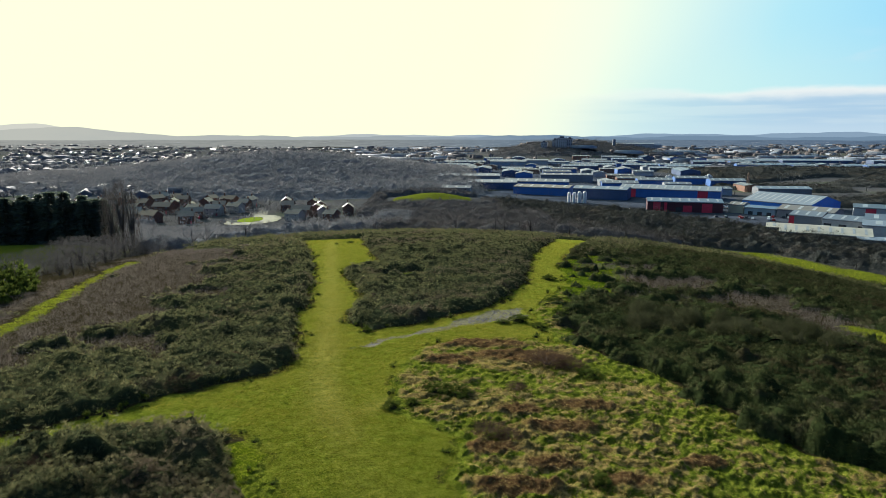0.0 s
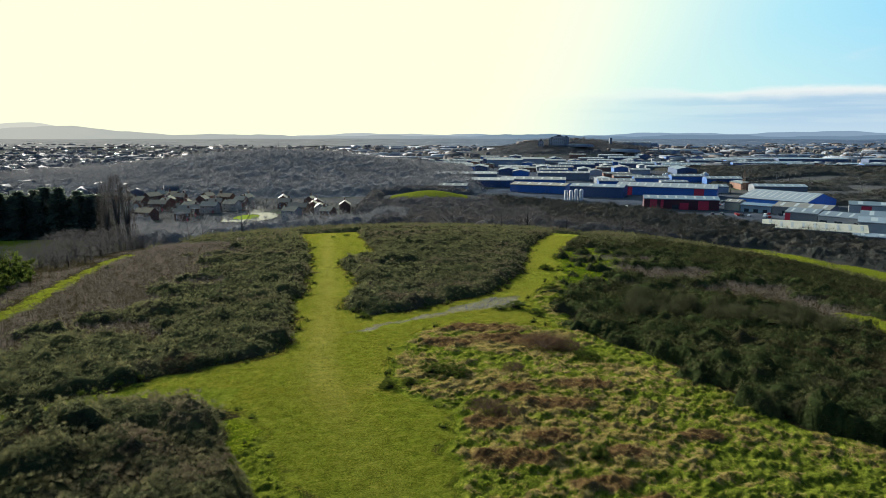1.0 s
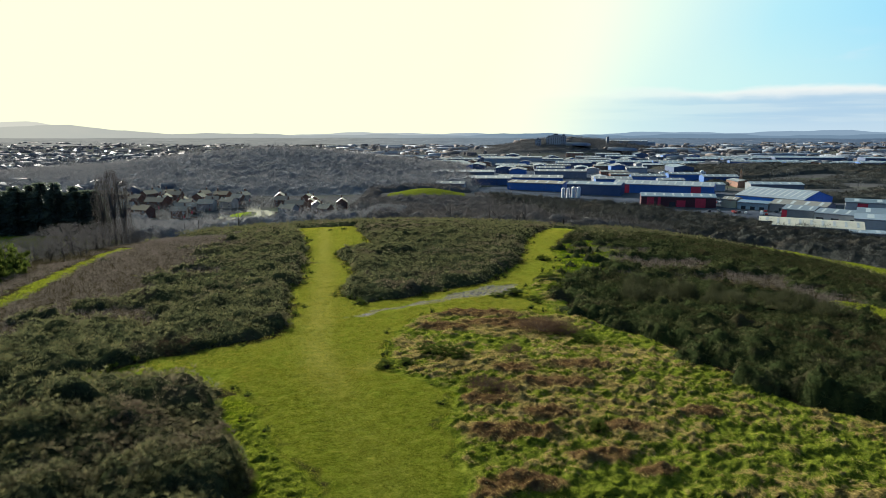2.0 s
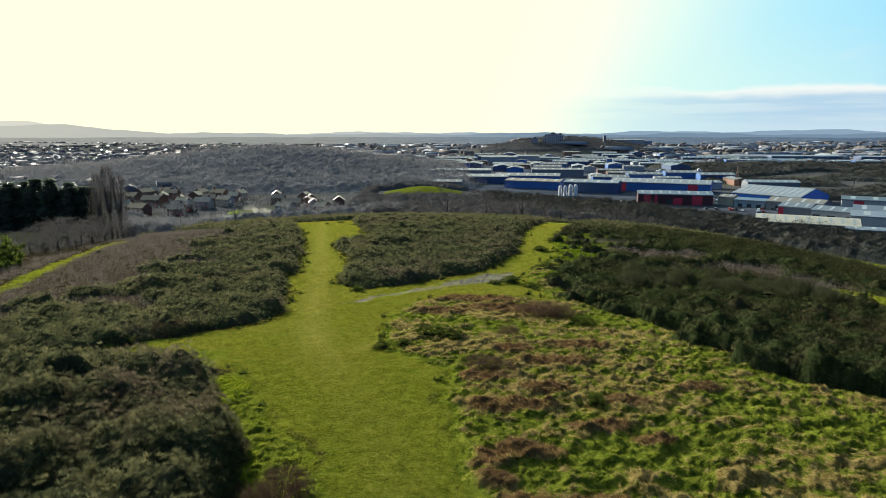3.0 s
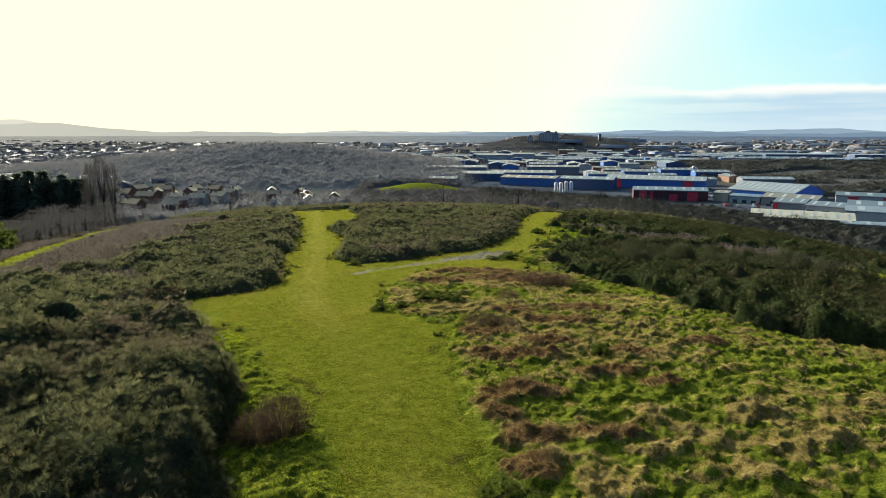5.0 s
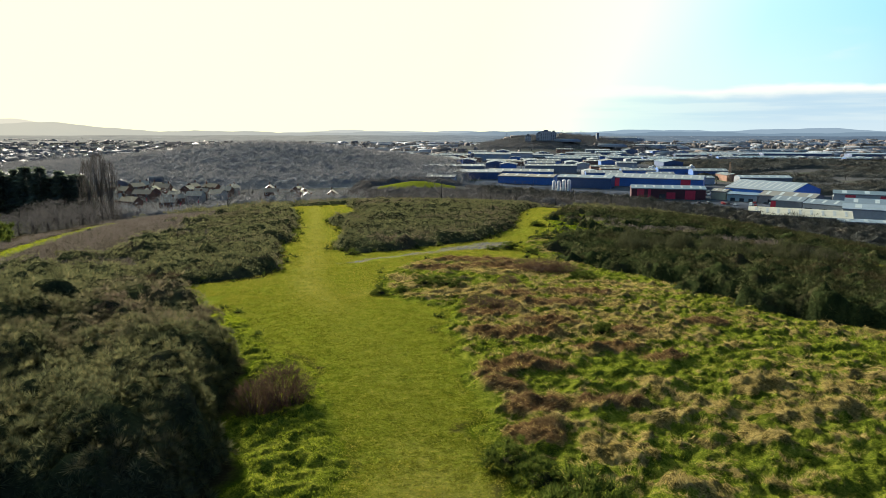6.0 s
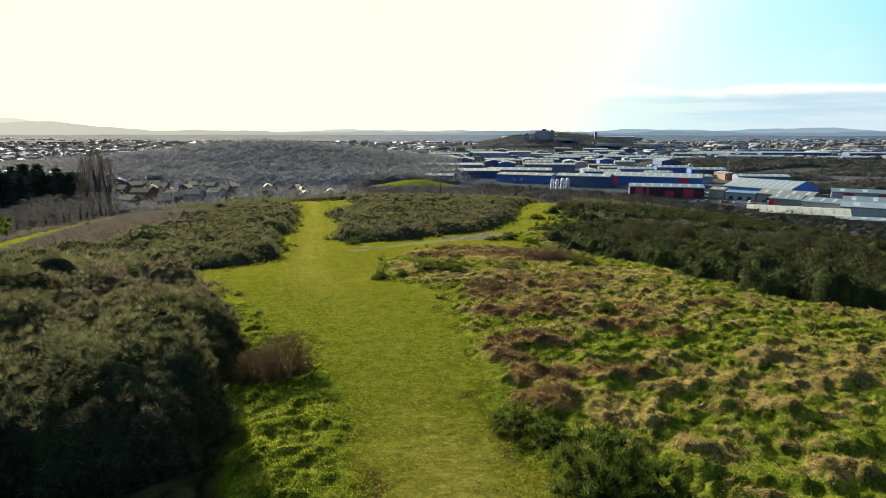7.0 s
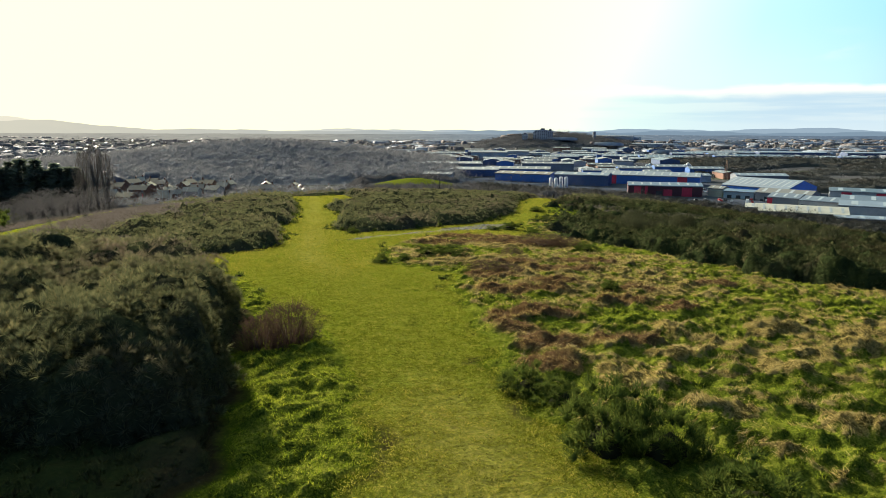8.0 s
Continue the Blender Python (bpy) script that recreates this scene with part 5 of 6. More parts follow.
wood(trees, -20, 330, 172, 530, 11, lambda x, y: np.where(x < 66, np.minimum(-13 - terrain(x, y), 424 - y), right_wood(x, y)) > 0, 7.6, "taller bare trees in the thicket", mid_twig_mat)
wood([bare_tree_shape(250 + k, 330, 0.4, 1.0, 5, 0.0042, 0.7, 0.05) for k in range(5)], -130, -52, 84, 178, 3.6, lambda x, y: (x < -60 - 0.2 * (y - 96)) & ((y > 104) | (x < -66)) & (inside(FIELD_V, x, y) < -2), 5.4, "hazy leafless trees beside the field", mid_twig_mat)
wood(trees_far, -900, -200, 300, 1100, 14, lambda x, y: (inside(ESTATE, x, y) < 0) & (patchy(x, y, 40, 1.0) > 0.3), 11.0, "scattered bare trees among distant streets")
canopy("woodland", "brown scrub on a bank beyond the warehouses", "trees", 255, 760, 470, 1000, 3.6, lambda x, y: np.minimum(40 * (patchy(x, y, 30, 2.0) + 0.6 * bump(x, y, 480, 850, 260, 90, 1) - 0.5), x - 262 - 0.12 * (y - 470)), crowns, 0.06, 8, 3.0, 0.10, dark_wood_sheet, dark_twig_mat, terrain, 6.0)
canopy("woodland", "bare trees on the hill below the tower blocks", "trees", 60, 560, 1230, 1440, 4.5, lambda x, y: 60 * (bump(x, y, 290, 1350, 190, 80, 1) - 0.3), crowns, 0.05, 8, 4.0, 0.16, brown_wood_sheet, mid_twig_mat, terrain, 8.0)
wood(trees_far, -100, 900, 560, 1300, 22, lambda x, y: patchy(x, y, 25, 5.0) > 0.45, 9.0, "trees between the sheds of the estate", hazy_town_twig_mat)
wood(trees_far, -1500, 1700, 950, 2350, 27, lambda x, y: patchy(x, y, 90, 3.0) > 0.36, 14.0, "distant trees across the town", hazy_town_twig_mat)


wood(trees, -300, -40, 356, 520, 5.6, lambda x, y: (inside(ESTATE, x, y) > 0) & (np.hypot(x + 125, (y - 402) * 0.8) > 28) & ((y > 405) | (np.abs(x + 125) > 36)), 6.0, "garden trees among the houses", hazy_town_twig_mat)


# ---- buildings ----
def box(x0, x1, y0, y1, z0, z1):
    v = [(x0, y0, z0), (x1, y0, z0), (x1, y1, z0), (x0, y1, z0), (x0, y0, z1), (x1, y0, z1), (x1, y1, z1), (x0, y1, z1)]
    return v, [(0, 3, 2, 1), (4, 5, 6, 7), (0, 1, 5, 4), (1, 2, 6, 5), (2, 3, 7, 6), (3, 0, 4, 7)]


def box_mesh(name, material, *boxes):
    v, f = [], []
    for b6 in boxes:
        bv, bf = box(*b6)
        f += [tuple(i + len(v) for i in q) for q in bf]
        v += bv
    return mesh_of(name, v, f, [material])


def gable_mesh(name, length, depth, low, rise, over, thick, material):
    """A pitched roof with thickness, ridge along x."""
    a, b = length / 2 + over, depth / 2 + over
    drop = rise * over / (depth / 2)
    prof = [(-b, low - drop), (0, low + rise), (b, low - drop), (b, low - drop + thick), (0, low + rise + thick), (-b, low - drop + thick)]
    v = [(x, y, z) for x in (-a, a) for y, z in prof]
    f = [tuple(range(6))[::-1], tuple(range(6, 12))] + [(k, (k + 1) % 6, 6 + (k + 1) % 6, 6 + k) for k in range(6)]
    return mesh_of(name, v, f, [material])


def gable_walls(name, length, depth, low, rise, material):
    a, b = length / 2, depth / 2
    prof = [(-b, -0.6), (b, -0.6), (b, low), (0, low + rise), (-b, low)]
    v = [(x, y, z) for x in (-a, a) for y, z in prof]
    f = [tuple(range(5))[::-1], tuple(range(5, 10))] + [(k, (k + 1) % 5, 5 + (k + 1) % 5, 5 + k) for k in range(5)]
    return mesh_of(name, v, f, [material])


CLAD = {n: wall_mat(n + "_cladding", c, 0.45, 0.4, 0.22, 0.25) for n, c in (("blue", (0.035, 0.13, 0.38)), ("bright_blue", (0.02, 0.16, 0.62)), ("red", (0.0682, 0.0124, 0.0186)), ("grey", (0.161, 0.18, 0.205)), ("white", (0.341, 0.36, 0.372)),
        ("cream", (0.434, 0.397, 0.285)), ("pale_blue", (0.236, 0.322, 0.384)), ("navy", (0.035, 0.075, 0.17)), ("brick", (0.205, 0.0992, 0.062)))}
# pale and grey roofs have the sky's bluish reflection mixed into their colour
ROOF = {n: wall_mat(n + "_roof", c, r, 0.45, 0.25, 0.2) for n, c, r in (("pale", (0.175, 0.215, 0.26), 0.45), ("grey", (0.095, 0.122, 0.16), 0.45), ("slate", (0.062, 0.0744, 0.093), 0.35), ("cream", (0.484, 0.459, 0.36), 0.5), ("tan", (0.15, 0.14, 0.125), 0.5), ("blue", (0.0744, 0.136, 0.211), 0.4))}
panel_red = wall_mat("red_panels", (0.55, 0.03, 0.06), 0.45)
skylight_mat = wall_mat("skylight_sheets", (0.34, 0.37, 0.38), 0.4, 0.4)
glass_mat = wall_mat("dark_window_glass", (0.03, 0.04, 0.05), 0.08, 0.6, 0.1)
white_paint = wall_mat("white_paint", (0.78, 0.78, 0.75), 0.5)


def warehouse(length, depth, height, wall, roof, label, lights=6, doors=(), gable=0.10, name="warehouse", category="warehouse", group="units of the industrial estate"):
    """A shed with pitched roof, rooflights, gutter and coloured loading doors."""
    thing = tagged(new(name), label, category, group)
    rise = depth * gable
    part("wall", gable_walls("shed_walls", length, depth, height, rise, CLAD[wall]), thing)
    r = part("roof", gable_mesh("shed_roof", length, depth, height + 0.02, rise, 0.35, 0.3, ROOF[roof]), thing)
    for k in range(lights):
        x = -length / 2 + length * (k + 0.5) / lights
        tilt = math.atan2(rise, depth / 2)
        for side in (-1, 1):
            part("skylight", SKYLIGHT, r, "", Matrix.Translation((x, side * depth * 0.24, height + rise * 0.52 + 0.33)) @ Matrix.Rotation(-side * tilt, 4, "X") @ Matrix.Diagonal((length / lights * 0.22, depth * 0.34, 1, 1)))
    part("gutter", box_mesh("shed_gutter", CLAD["grey"], (-length / 2 - 0.4, length / 2 + 0.4, -depth / 2 - 0.75, -depth / 2 - 0.4, height - 0.35, height + 0.05)), thing)
    for x, w, h, mat in doors:
        part("loading_door", box_mesh("shed_door", mat, (x - w / 2, x + w / 2, -depth / 2 - 0.12, -depth / 2 + 0.1, -0.3, h)), thing)
    return thing


SKYLIGHT = box_mesh("skylight", skylight_mat, (-0.5, 0.5, -0.5, 0.5, -0.03, 0.06))


def stand(thing, x, y, turn, sink=0.2):
    thing.matrix_basis = pose(x, y, float(terrain(x, y)) - sink, 0, 0, turn)
    return thing


stand(warehouse(84, 28, 8.0, "blue", "pale", "long blue clad warehouse with a pale ribbed roof", 12, [(-31, 7, 8.3, panel_red), (28, 8, 8.3, panel_red)]), 203, 556, -27)
stand(warehouse(51, 18, 7.5, "red", "blue", "dark red clad warehouse with a blue-grey roof", 8, [(-19, 5, 7.3, panel_red), (-13, 2, 7.3, panel_red), (2, 6, 5, panel_red), (15, 7, 6.6, panel_red), (-4, 4, 3.6, glass_mat)]), 176, 454, -15)
stand(warehouse(51, 44, 5.5, "bright_blue", "pale", "wide pale-roofed warehouse with a bright blue gable", 11, gable=0.12), 265, 473, -56)
stand(warehouse(41, 18, 4.6, "grey", "cream", "low industrial unit with a broad cream roof", 8, gable=0.16), 200, 323, -29)
stand(warehouse(30, 12, 4.4, "white", "cream", "pale low shed behind the cream-roofed unit", 4, gable=0.14), 196, 341, -28)
stand(warehouse(40, 10, 3.6, "white", "pale", "long white low store half hidden by trees", 5), 226, 300, -26)
stand(warehouse(26, 20, 5.5, "white", "grey", "white industrial unit with grey roof and dark windows", 4, [(-10, 4, 3, glass_mat), (-2, 4, 3, glass_mat), (8, 4, 3, glass_mat)]), 243, 366, -50)
stand(warehouse(18, 20, 5.5, "grey", "grey", "grey unit with a red corner panel", 3, [(-7.4, 3, 5, panel_red)]), 231, 389, -46)
stand(warehouse(20, 12, 5, "pale_blue", "blue", "small office building with a blue roof", 0, [(-6, 3, 2.5, glass_mat), (0, 3, 2.5, glass_mat), (6, 3, 2.5, glass_mat)]), 223, 432, -44)
stand(warehouse(10, 14, 6, "cream", "tan", "cream trade unit beside the yard", 2), 213, 446, -42)
stand(warehouse(34, 22, 5.5, "grey", "tan", "grey trade unit with a broad tan roof", 4, [(-9, 4, 3, glass_mat), (6, 4, 4, panel_red)]), 246, 415, -46)
stand(warehouse(52, 18, 6, "white", "slate", "white industrial block with red gable panels", 4, [(-16, 6, 5.5, panel_red), (4, 6, 5.5, panel_red), (20, 6, 5.5, panel_red)]), 308, 418, -32)
stand(warehouse(44, 20, 6, "white", "pale", "white unit with an orange brick base", 3, [(-20, 3, 1.6, CLAD["brick"])]), 254, 334, -34)
stand(warehouse(42, 22, 7, "pale_blue", "grey", "pale blue unit beside the white sheds", 4), 266, 352, -34)
stand(warehouse(72, 30, 6, "grey", "pale", "long flat shed with a bright pale roof", 8, gable=0.05), 26, 690, -2)
stand(warehouse(50, 34, 6, "navy", "pale", "blue shed with a white roof", 5, gable=0.05), 50, 640, -4)
stand(warehouse(66, 36, 7, "blue", "grey", "long royal blue factory building", 7, gable=0.05), 98, 652, -12)
stand(warehouse(52, 30, 7, "blue", "tan", "royal blue factory with a tan roof", 5, gable=0.05), 96, 588, -24)
stand(warehouse(46, 26, 9, "navy", "blue", "dark blue works beside white silos", 4, gable=0.06), 140, 548, -24)
stand(warehouse(60, 26, 8, "grey", "grey", "long grey-roofed factory beside a yard", 6, gable=0.06), 146, 742, -8)

# the rest of the estate: five kinds of shed, set out in rows
kinds = [warehouse(36, 20, 7, "blue", "grey", "blue factory shed with a grey roof", 5), warehouse(46, 18, 6, "grey", "pale", "long grey shed with a pale roof", 6), warehouse(26, 16, 6, "white", "grey", "white trade unit with a grey roof", 3),
         warehouse(56, 24, 7, "navy", "blue", "large dark blue distribution shed with a blue roof", 7), warehouse(32, 15, 6, "brick", "slate", "brick works building with a slate roof", 3)]
spots_free = [k for k in range(5)]
urng = random.Random(4)
placed = [(203, 556), (176, 454), (265, 473), (26, 690), (50, 640), (98, 652), (96, 588), (140, 548), (146, 742), (226, 446), (214, 424)]
count = 0
for row in range(15):
    for col in range(16):
        x, y = -40 + col * 60 + urng.uniform(-10, 10) - row * 12, 585 + row * 46 + urng.uniform(-9, 9)
        bank = 8 * math.exp(-((x - 480) / 240) ** 2 - ((y - 850) / 90) ** 2)
        if urng.random() < 0.12 + 0.1 * bank or x > 330 + 0.2 * (y - 585) and y < 1000 or x < 0 and y < 860 or any(math.hypot(x - p, (y - q) * 0.9) < 46 for p, q in placed):
            continue
        if (x + 190) ** 2 / 190 ** 2 + (y - 760) ** 2 / 150 ** 2 < 1.3:
            continue
        k = urng.randrange(5)
        m = pose(x, y, float(terrain(x, y)) - 0.2, 0, 0, -8 + urng.choice((0, 0, 90)) + urng.uniform(-3, 3))
        if k in spots_free:
            kinds[k].matrix_basis = m
            spots_free.remove(k)
        else:
            copy_thing(kinds[k], m)
        count += 1

# cars and vans in the yards
def car(kind, l1, h1, paint, label):
    thing = tagged(new(kind), label, kind, "vehicles in the yards")
    w1, low = 0.9, 0.28
    prof = [(-l1 / 2, low), (l1 / 2, low), (l1 / 2, h1 * 0.5), (l1 * 0.28, h1 * 0.58), (l1 * 0.12, h1), (-l1 * 0.42, h1), (-l1 / 2, h1 * 0.58)]
    v = [(x, side * w1 * (0.86 if z > h1 * 0.9 else 1), z) for side in (-1, 1) for x, z in prof]
    f = [tuple(range(7)), tuple(range(13, 6, -1))] + [(k, k + 7, (k + 1) % 7 + 7, (k + 1) % 7) for k in range(7)]
    part("body", mesh_of("car_body", v, f, [paint]), thing)
    part("glazing", box_mesh("car_glass", glass_mat, (-l1 * 0.38, l1 * 0.14, -w1 - 0.01, w1 + 0.01, h1 * 0.64, h1 * 0.88)), thing)
    wheel = lathe("car_wheel", [(0.0, 0.1), (0.3, 0.1), (0.32, 0.05), (0.32, -0.05), (0.3, -0.1), (0.0, -0.1)], ROOF["slate"], 10)
    for x in (-l1 * 0.3, l1 * 0.3):
        for y in (-w1, w1):
            part("wheel", wheel, thing, "", pose(x, y, 0.32, 90))
    return thing


def lathe(name, profile, material, seg=16):
    v, f = [], []
    for r, z in profile:
        for k in range(seg):
            v.append((r * math.cos(2 * math.pi * k / seg), r * math.sin(2 * math.pi * k / seg), z))
    for i in range(len(profile) - 1):
        for k in range(seg):
            f.append((i * seg + k, (i + 1) * seg + k, (i + 1) * seg + (k + 1) % seg, i * seg + (k + 1) % seg))
    return mesh_of(name, v, f, [material], True)


fleet = [car("car", 4.3, 1.45, wall_mat("silver_car_paint", (0.4, 0.42, 0.45), 0.25, 0.5), "silver hatchback parked in a yard"), car("car", 4.5, 1.45, wall_mat("dark_car_paint", (0.03, 0.035, 0.045), 0.25, 0.5), "dark car parked in a yard"),
         car("van", 5.6, 2.4, wall_mat("white_van_paint", (0.6, 0.6, 0.6), 0.3, 0.5), "white delivery van parked in a yard"), car("car", 4.2, 1.45, wall_mat("red_car_paint", (0.3, 0.03, 0.03), 0.25, 0.5), "red car parked in a yard")]
crng = random.Random(21)
lots = [(224, 352, -30, 9), (232, 408, -36, 10), (206, 404, -30, 8), (232, 424, -36, 8), (262, 392, -36, 9), (196, 414, -10, 8), (130, 452, -9, 10), (212, 470, -40, 8), (230, 490, -40, 8)]
left_to_place = list(range(4))
for lx, ly, lturn, many in lots:
    for k in range(many):
        if crng.random() < 0.2:
            continue
        d1 = pose(lx, ly, 0, 0, 0, lturn) @ Vector(((k - many / 2) * 3.1, crng.uniform(-0.5, 0.5), 0))
        m = pose(d1.x, d1.y, float(terrain(d1.x, d1.y)) + 0.02, 0, 0, lturn + 90 + crng.choice((0, 180)))
        which = crng.randrange(4)
        if which in left_to_place:
            left_to_place.remove(which)
            fleet[which].matrix_basis = m
        else:
            copy_thing(fleet[which], m)

# white silos, lattice mast, tower blocks, church tower
silo_profile = [(0.0, 9.6), (0.9, 9.3), (1.5, 8.6), (1.6, 8.0), (1.6, 0.0)]


silo_me = lathe("silo_tank", silo_profile, white_paint)
ladder_me = box_mesh("silo_ladder", CLAD["grey"], (-0.25, -0.18, -1.75, -1.6, 0, 9), (0.18, 0.25, -1.75, -1.6, 0, 9), *[(-0.2, 0.2, -1.72, -1.66, 0.5 + k, 0.58 + k) for k in range(8)])
for x, y, s in [(246, 720, 0.8), (256, 715, 1.0), (259, 714, 1.1), (268, 711, 0.9), (301, 716, 1.0), (304, 715, 1.2), (307, 716, 1.0), (104, 512, 0.9), (108, 511, 0.9), (112, 510, 1.0), (116, 509, 1.0)]:
    silo = tagged(new("silo"), "white steel storage silo beside the works", "silo", "silos of the works")
    silo.matrix_basis = Matrix.Translation((x, y, float(terrain(x, y)) - 0.1)) @ Matrix.Diagonal((s, s, s, 1))
    part("tank", silo_me, silo)
    part("ladder", ladder_me, silo)


def mast(x, y, h):
    thing = tagged(new("lattice_mast"), "slender rust-coloured lattice mast", "mast")
    thing.matrix_basis = pose(x, y, float(terrain(x, y)))
    bm = bmesh.new()
    rust = wall_mat("rusty_steel", (0.3, 0.2, 0.14), 0.7)
    for k in range(10):
        z0, z1 = h * k / 10, h * (k + 1) / 10
        w0, w1 = 1.6 * (1 - 0.8 * k / 10), 1.6 * (1 - 0.8 * (k + 1) / 10)
        for a1, b1 in (((-w0, -w0, z0), (w1, -w1, z1)), ((w0, w0, z0), (-w1, w1, z1)), ((-w0, w0, z0), (-w1, -w1, z1)), ((w0, -w0, z0), (w1, w1, z1))):
            d1 = Vector(b1) - Vector(a1)
            bmesh.ops.create_cone(bm, segments=4, radius1=0.09, radius2=0.09, depth=d1.length, cap_ends=True, matrix=Matrix.Translation((Vector(a1) + Vector(b1)) / 2) @ d1.to_track_quat("Z", "Y").to_matrix().to_4x4())
    me = bpy.data.meshes.new("mast_braces")
    bm.to_mesh(me)
    bm.free()
    me.materials.append(rust)
    part("bracing", me, thing)
    for sx in (-1, 1):
        for sy in (-1, 1):
            bm = bmesh.new()
            d1 = Vector((-sx * 1.28, -sy * 1.28, h))
            bmesh.ops.create_cone(bm, segments=5, radius1=0.14, radius2=0.1, depth=d1.length, cap_ends=True, matrix=Matrix.Translation(Vector((sx * 1.6, sy * 1.6, 0)) + d1 / 2) @ d1.to_track_quat("Z", "Y").to_matrix().to_4x4())
            me = bpy.data.meshes.new("mast_leg")
            bm.to_mesh(me)
            bm.free()
            me.materials.append(rust)
            part("leg", me, thing)


mast(296, 606, 19)


concrete = wall_mat("pale_concrete", (0.36, 0.36, 0.36), 0.8, 0.2, 0.2, 0.2)


def tower_block(x, y, w, d, h, label):
    thing = tagged(new("tower_block"), label, "tower block", "tower blocks on the hill")
    stand(thing, x, y, -12, 1)
    part("wall", box_mesh("tower_walls", concrete, (-w / 2, w / 2, -d / 2, d / 2, 0, h)), thing)
    part("roof", box_mesh("tower_roof", ROOF["slate"], (-w / 2 - 0.3, w / 2 + 0.3, -d / 2 - 0.3, d / 2 + 0.3, h, h + 0.6), (-w / 5, w / 5, -d / 5, d / 5, h + 0.6, h + 3.5)), thing)
    n = max(3, int(w / 4))
    win = box_mesh("tower_window", glass_mat, (-0.8, 0.8, -0.06, 0.06, 0, 1.5))
    for f in range(int(h / 3)):
        for k in range(n):
            part("window", win, thing, "", pose(-w / 2 + w * (k + 0.5) / n, -d / 2, 1.0 + f * 3))


tower_block(214, 1334, 12, 12, 15, "grey concrete tower block on the skyline")
tower_block(250, 1328, 22, 16, 23, "large grey tower block on the skyline")
tower_block(267, 1332, 12, 14, 20, "broad grey tower block on the skyline")
tower_block(237, 1336, 11, 12, 18, "narrow grey tower block beside the largest one")
church = tagged(new("church_tower"), "dark stone church tower on the skyline", "church tower")
stand(church, 366, 1351, 0, 1)
part("tower", box_mesh("church_walls", CLAD["grey"], (-2.6, 2.6, -2.6, 2.6, 0, 17)), church)
part("parapet", box_mesh("church_parapet", CLAD["grey"], *[(px - 0.8, px + 0.8, py - 0.8, py + 0.8, 17, 18.4) for px in (-1.8, 0, 1.8) for py in (-1.8, 1.8)]), church)
for x, y, l1, d1, h1, wall, label in [(420, 1400, 90, 20, 9, "white", "long white college building on the hill"), (470, 1330, 70, 18, 7, "white", "pale long building below the skyline"), (110, 1060, 60, 30, 12, "pale_blue", "white and blue retail hall with a curved roof"),
                                      (160, 1080, 40, 30, 13, "white", "white retail hall with a stepped roof"), (190, 1100, 60, 24, 9, "pale_blue", "pale blue office building"), (560, 1180, 120, 22, 8, "white", "long pale-roofed shed across the valley"), (680, 1150, 120, 26, 10, "navy", "long dark warehouse across the valley"), (820, 1120, 110, 26, 10, "navy", "wide dark warehouse across the valley"),
                                      (700, 1230, 160, 22, 7, "white", "white-roofed sheds in a long line")]:
    stand(warehouse(l1, d1, h1, wall, "pale", label, 0, gable=0.06, name="commercial_building", category="building", group="large buildings of the town"), x, y, -6)

# ---- houses round the wet street ----
brick_mat = wall_mat("house_brick", (0.165, 0.0935, 0.066), 0.85, 0.2, 0.3, 0.8)
render_mat = wall_mat("house_render", (0.33, 0.314, 0.275), 0.8, 0.2, 0.2, 0.8)
tile_mat = wall_mat("wet_roof_tiles", (0.14, 0.10, 0.09), 0.28, 0.5, 0.4, 0.9)
slate_mat = wall_mat("wet_slates", (0.10, 0.11, 0.13), 0.22, 0.55, 0.3, 0.9)
chimney_me = box_mesh("chimney", brick_mat, (-0.45, 0.45, -0.35, 0.35, -1.2, 1.2))
win_frame_me = box_mesh("window_frame", white_paint, (-0.7, 0.7, -0.05, 0.03, -0.6, 0.6))
win_pane_me = box_mesh("window_pane", glass_mat, (-0.6, 0.6, -0.07, -0.045, -0.5, 0.5))
door_me = box_mesh("front_door", panel_red, (-0.45, 0.45, -0.06, 0.04, 0, 2.05))


def house(length, depth, wall, roof, label):
    thing = tagged(new("house"), label, "house", "houses of the estate")
    part("wall", gable_walls("house_walls", length, depth, 5.0, 2.6, wall), thing)
    r = part("roof", gable_mesh("house_roof", length, depth, 5.02, 2.6, 0.3, 0.18, roof), thing)
    part("chimney", chimney_me, r, "", pose(length * 0.36, 0.4, 8.2))
    for side, turn in ((-1, 0), (1, 180)):
        for x in (-length * 0.3, length * 0.3):
            for z in (1.5, 4.0):
                if not (z < 2 and x > 0 and side < 0):
                    w = part("window", win_frame_me, thing, "", pose(x, side * depth / 2, z, 0, 0, turn))
                    part("pane", win_pane_me, w)
    part("door", door_me, thing, "", pose(length * 0.3, -depth / 2, 0))
    return thing


house_kinds = [house(9, 7.5, brick_mat, tile_mat, "brick house with a wet brown tiled roof"), house(11, 7.5, render_mat, slate_mat, "rendered house with a wet slate roof"), house(8, 8, brick_mat, slate_mat, "brick house with a grey slate roof"), house(13, 7, brick_mat, tile_mat, "pair of brick houses under one tiled roof")]
hrng = random.Random(8)
used = set()
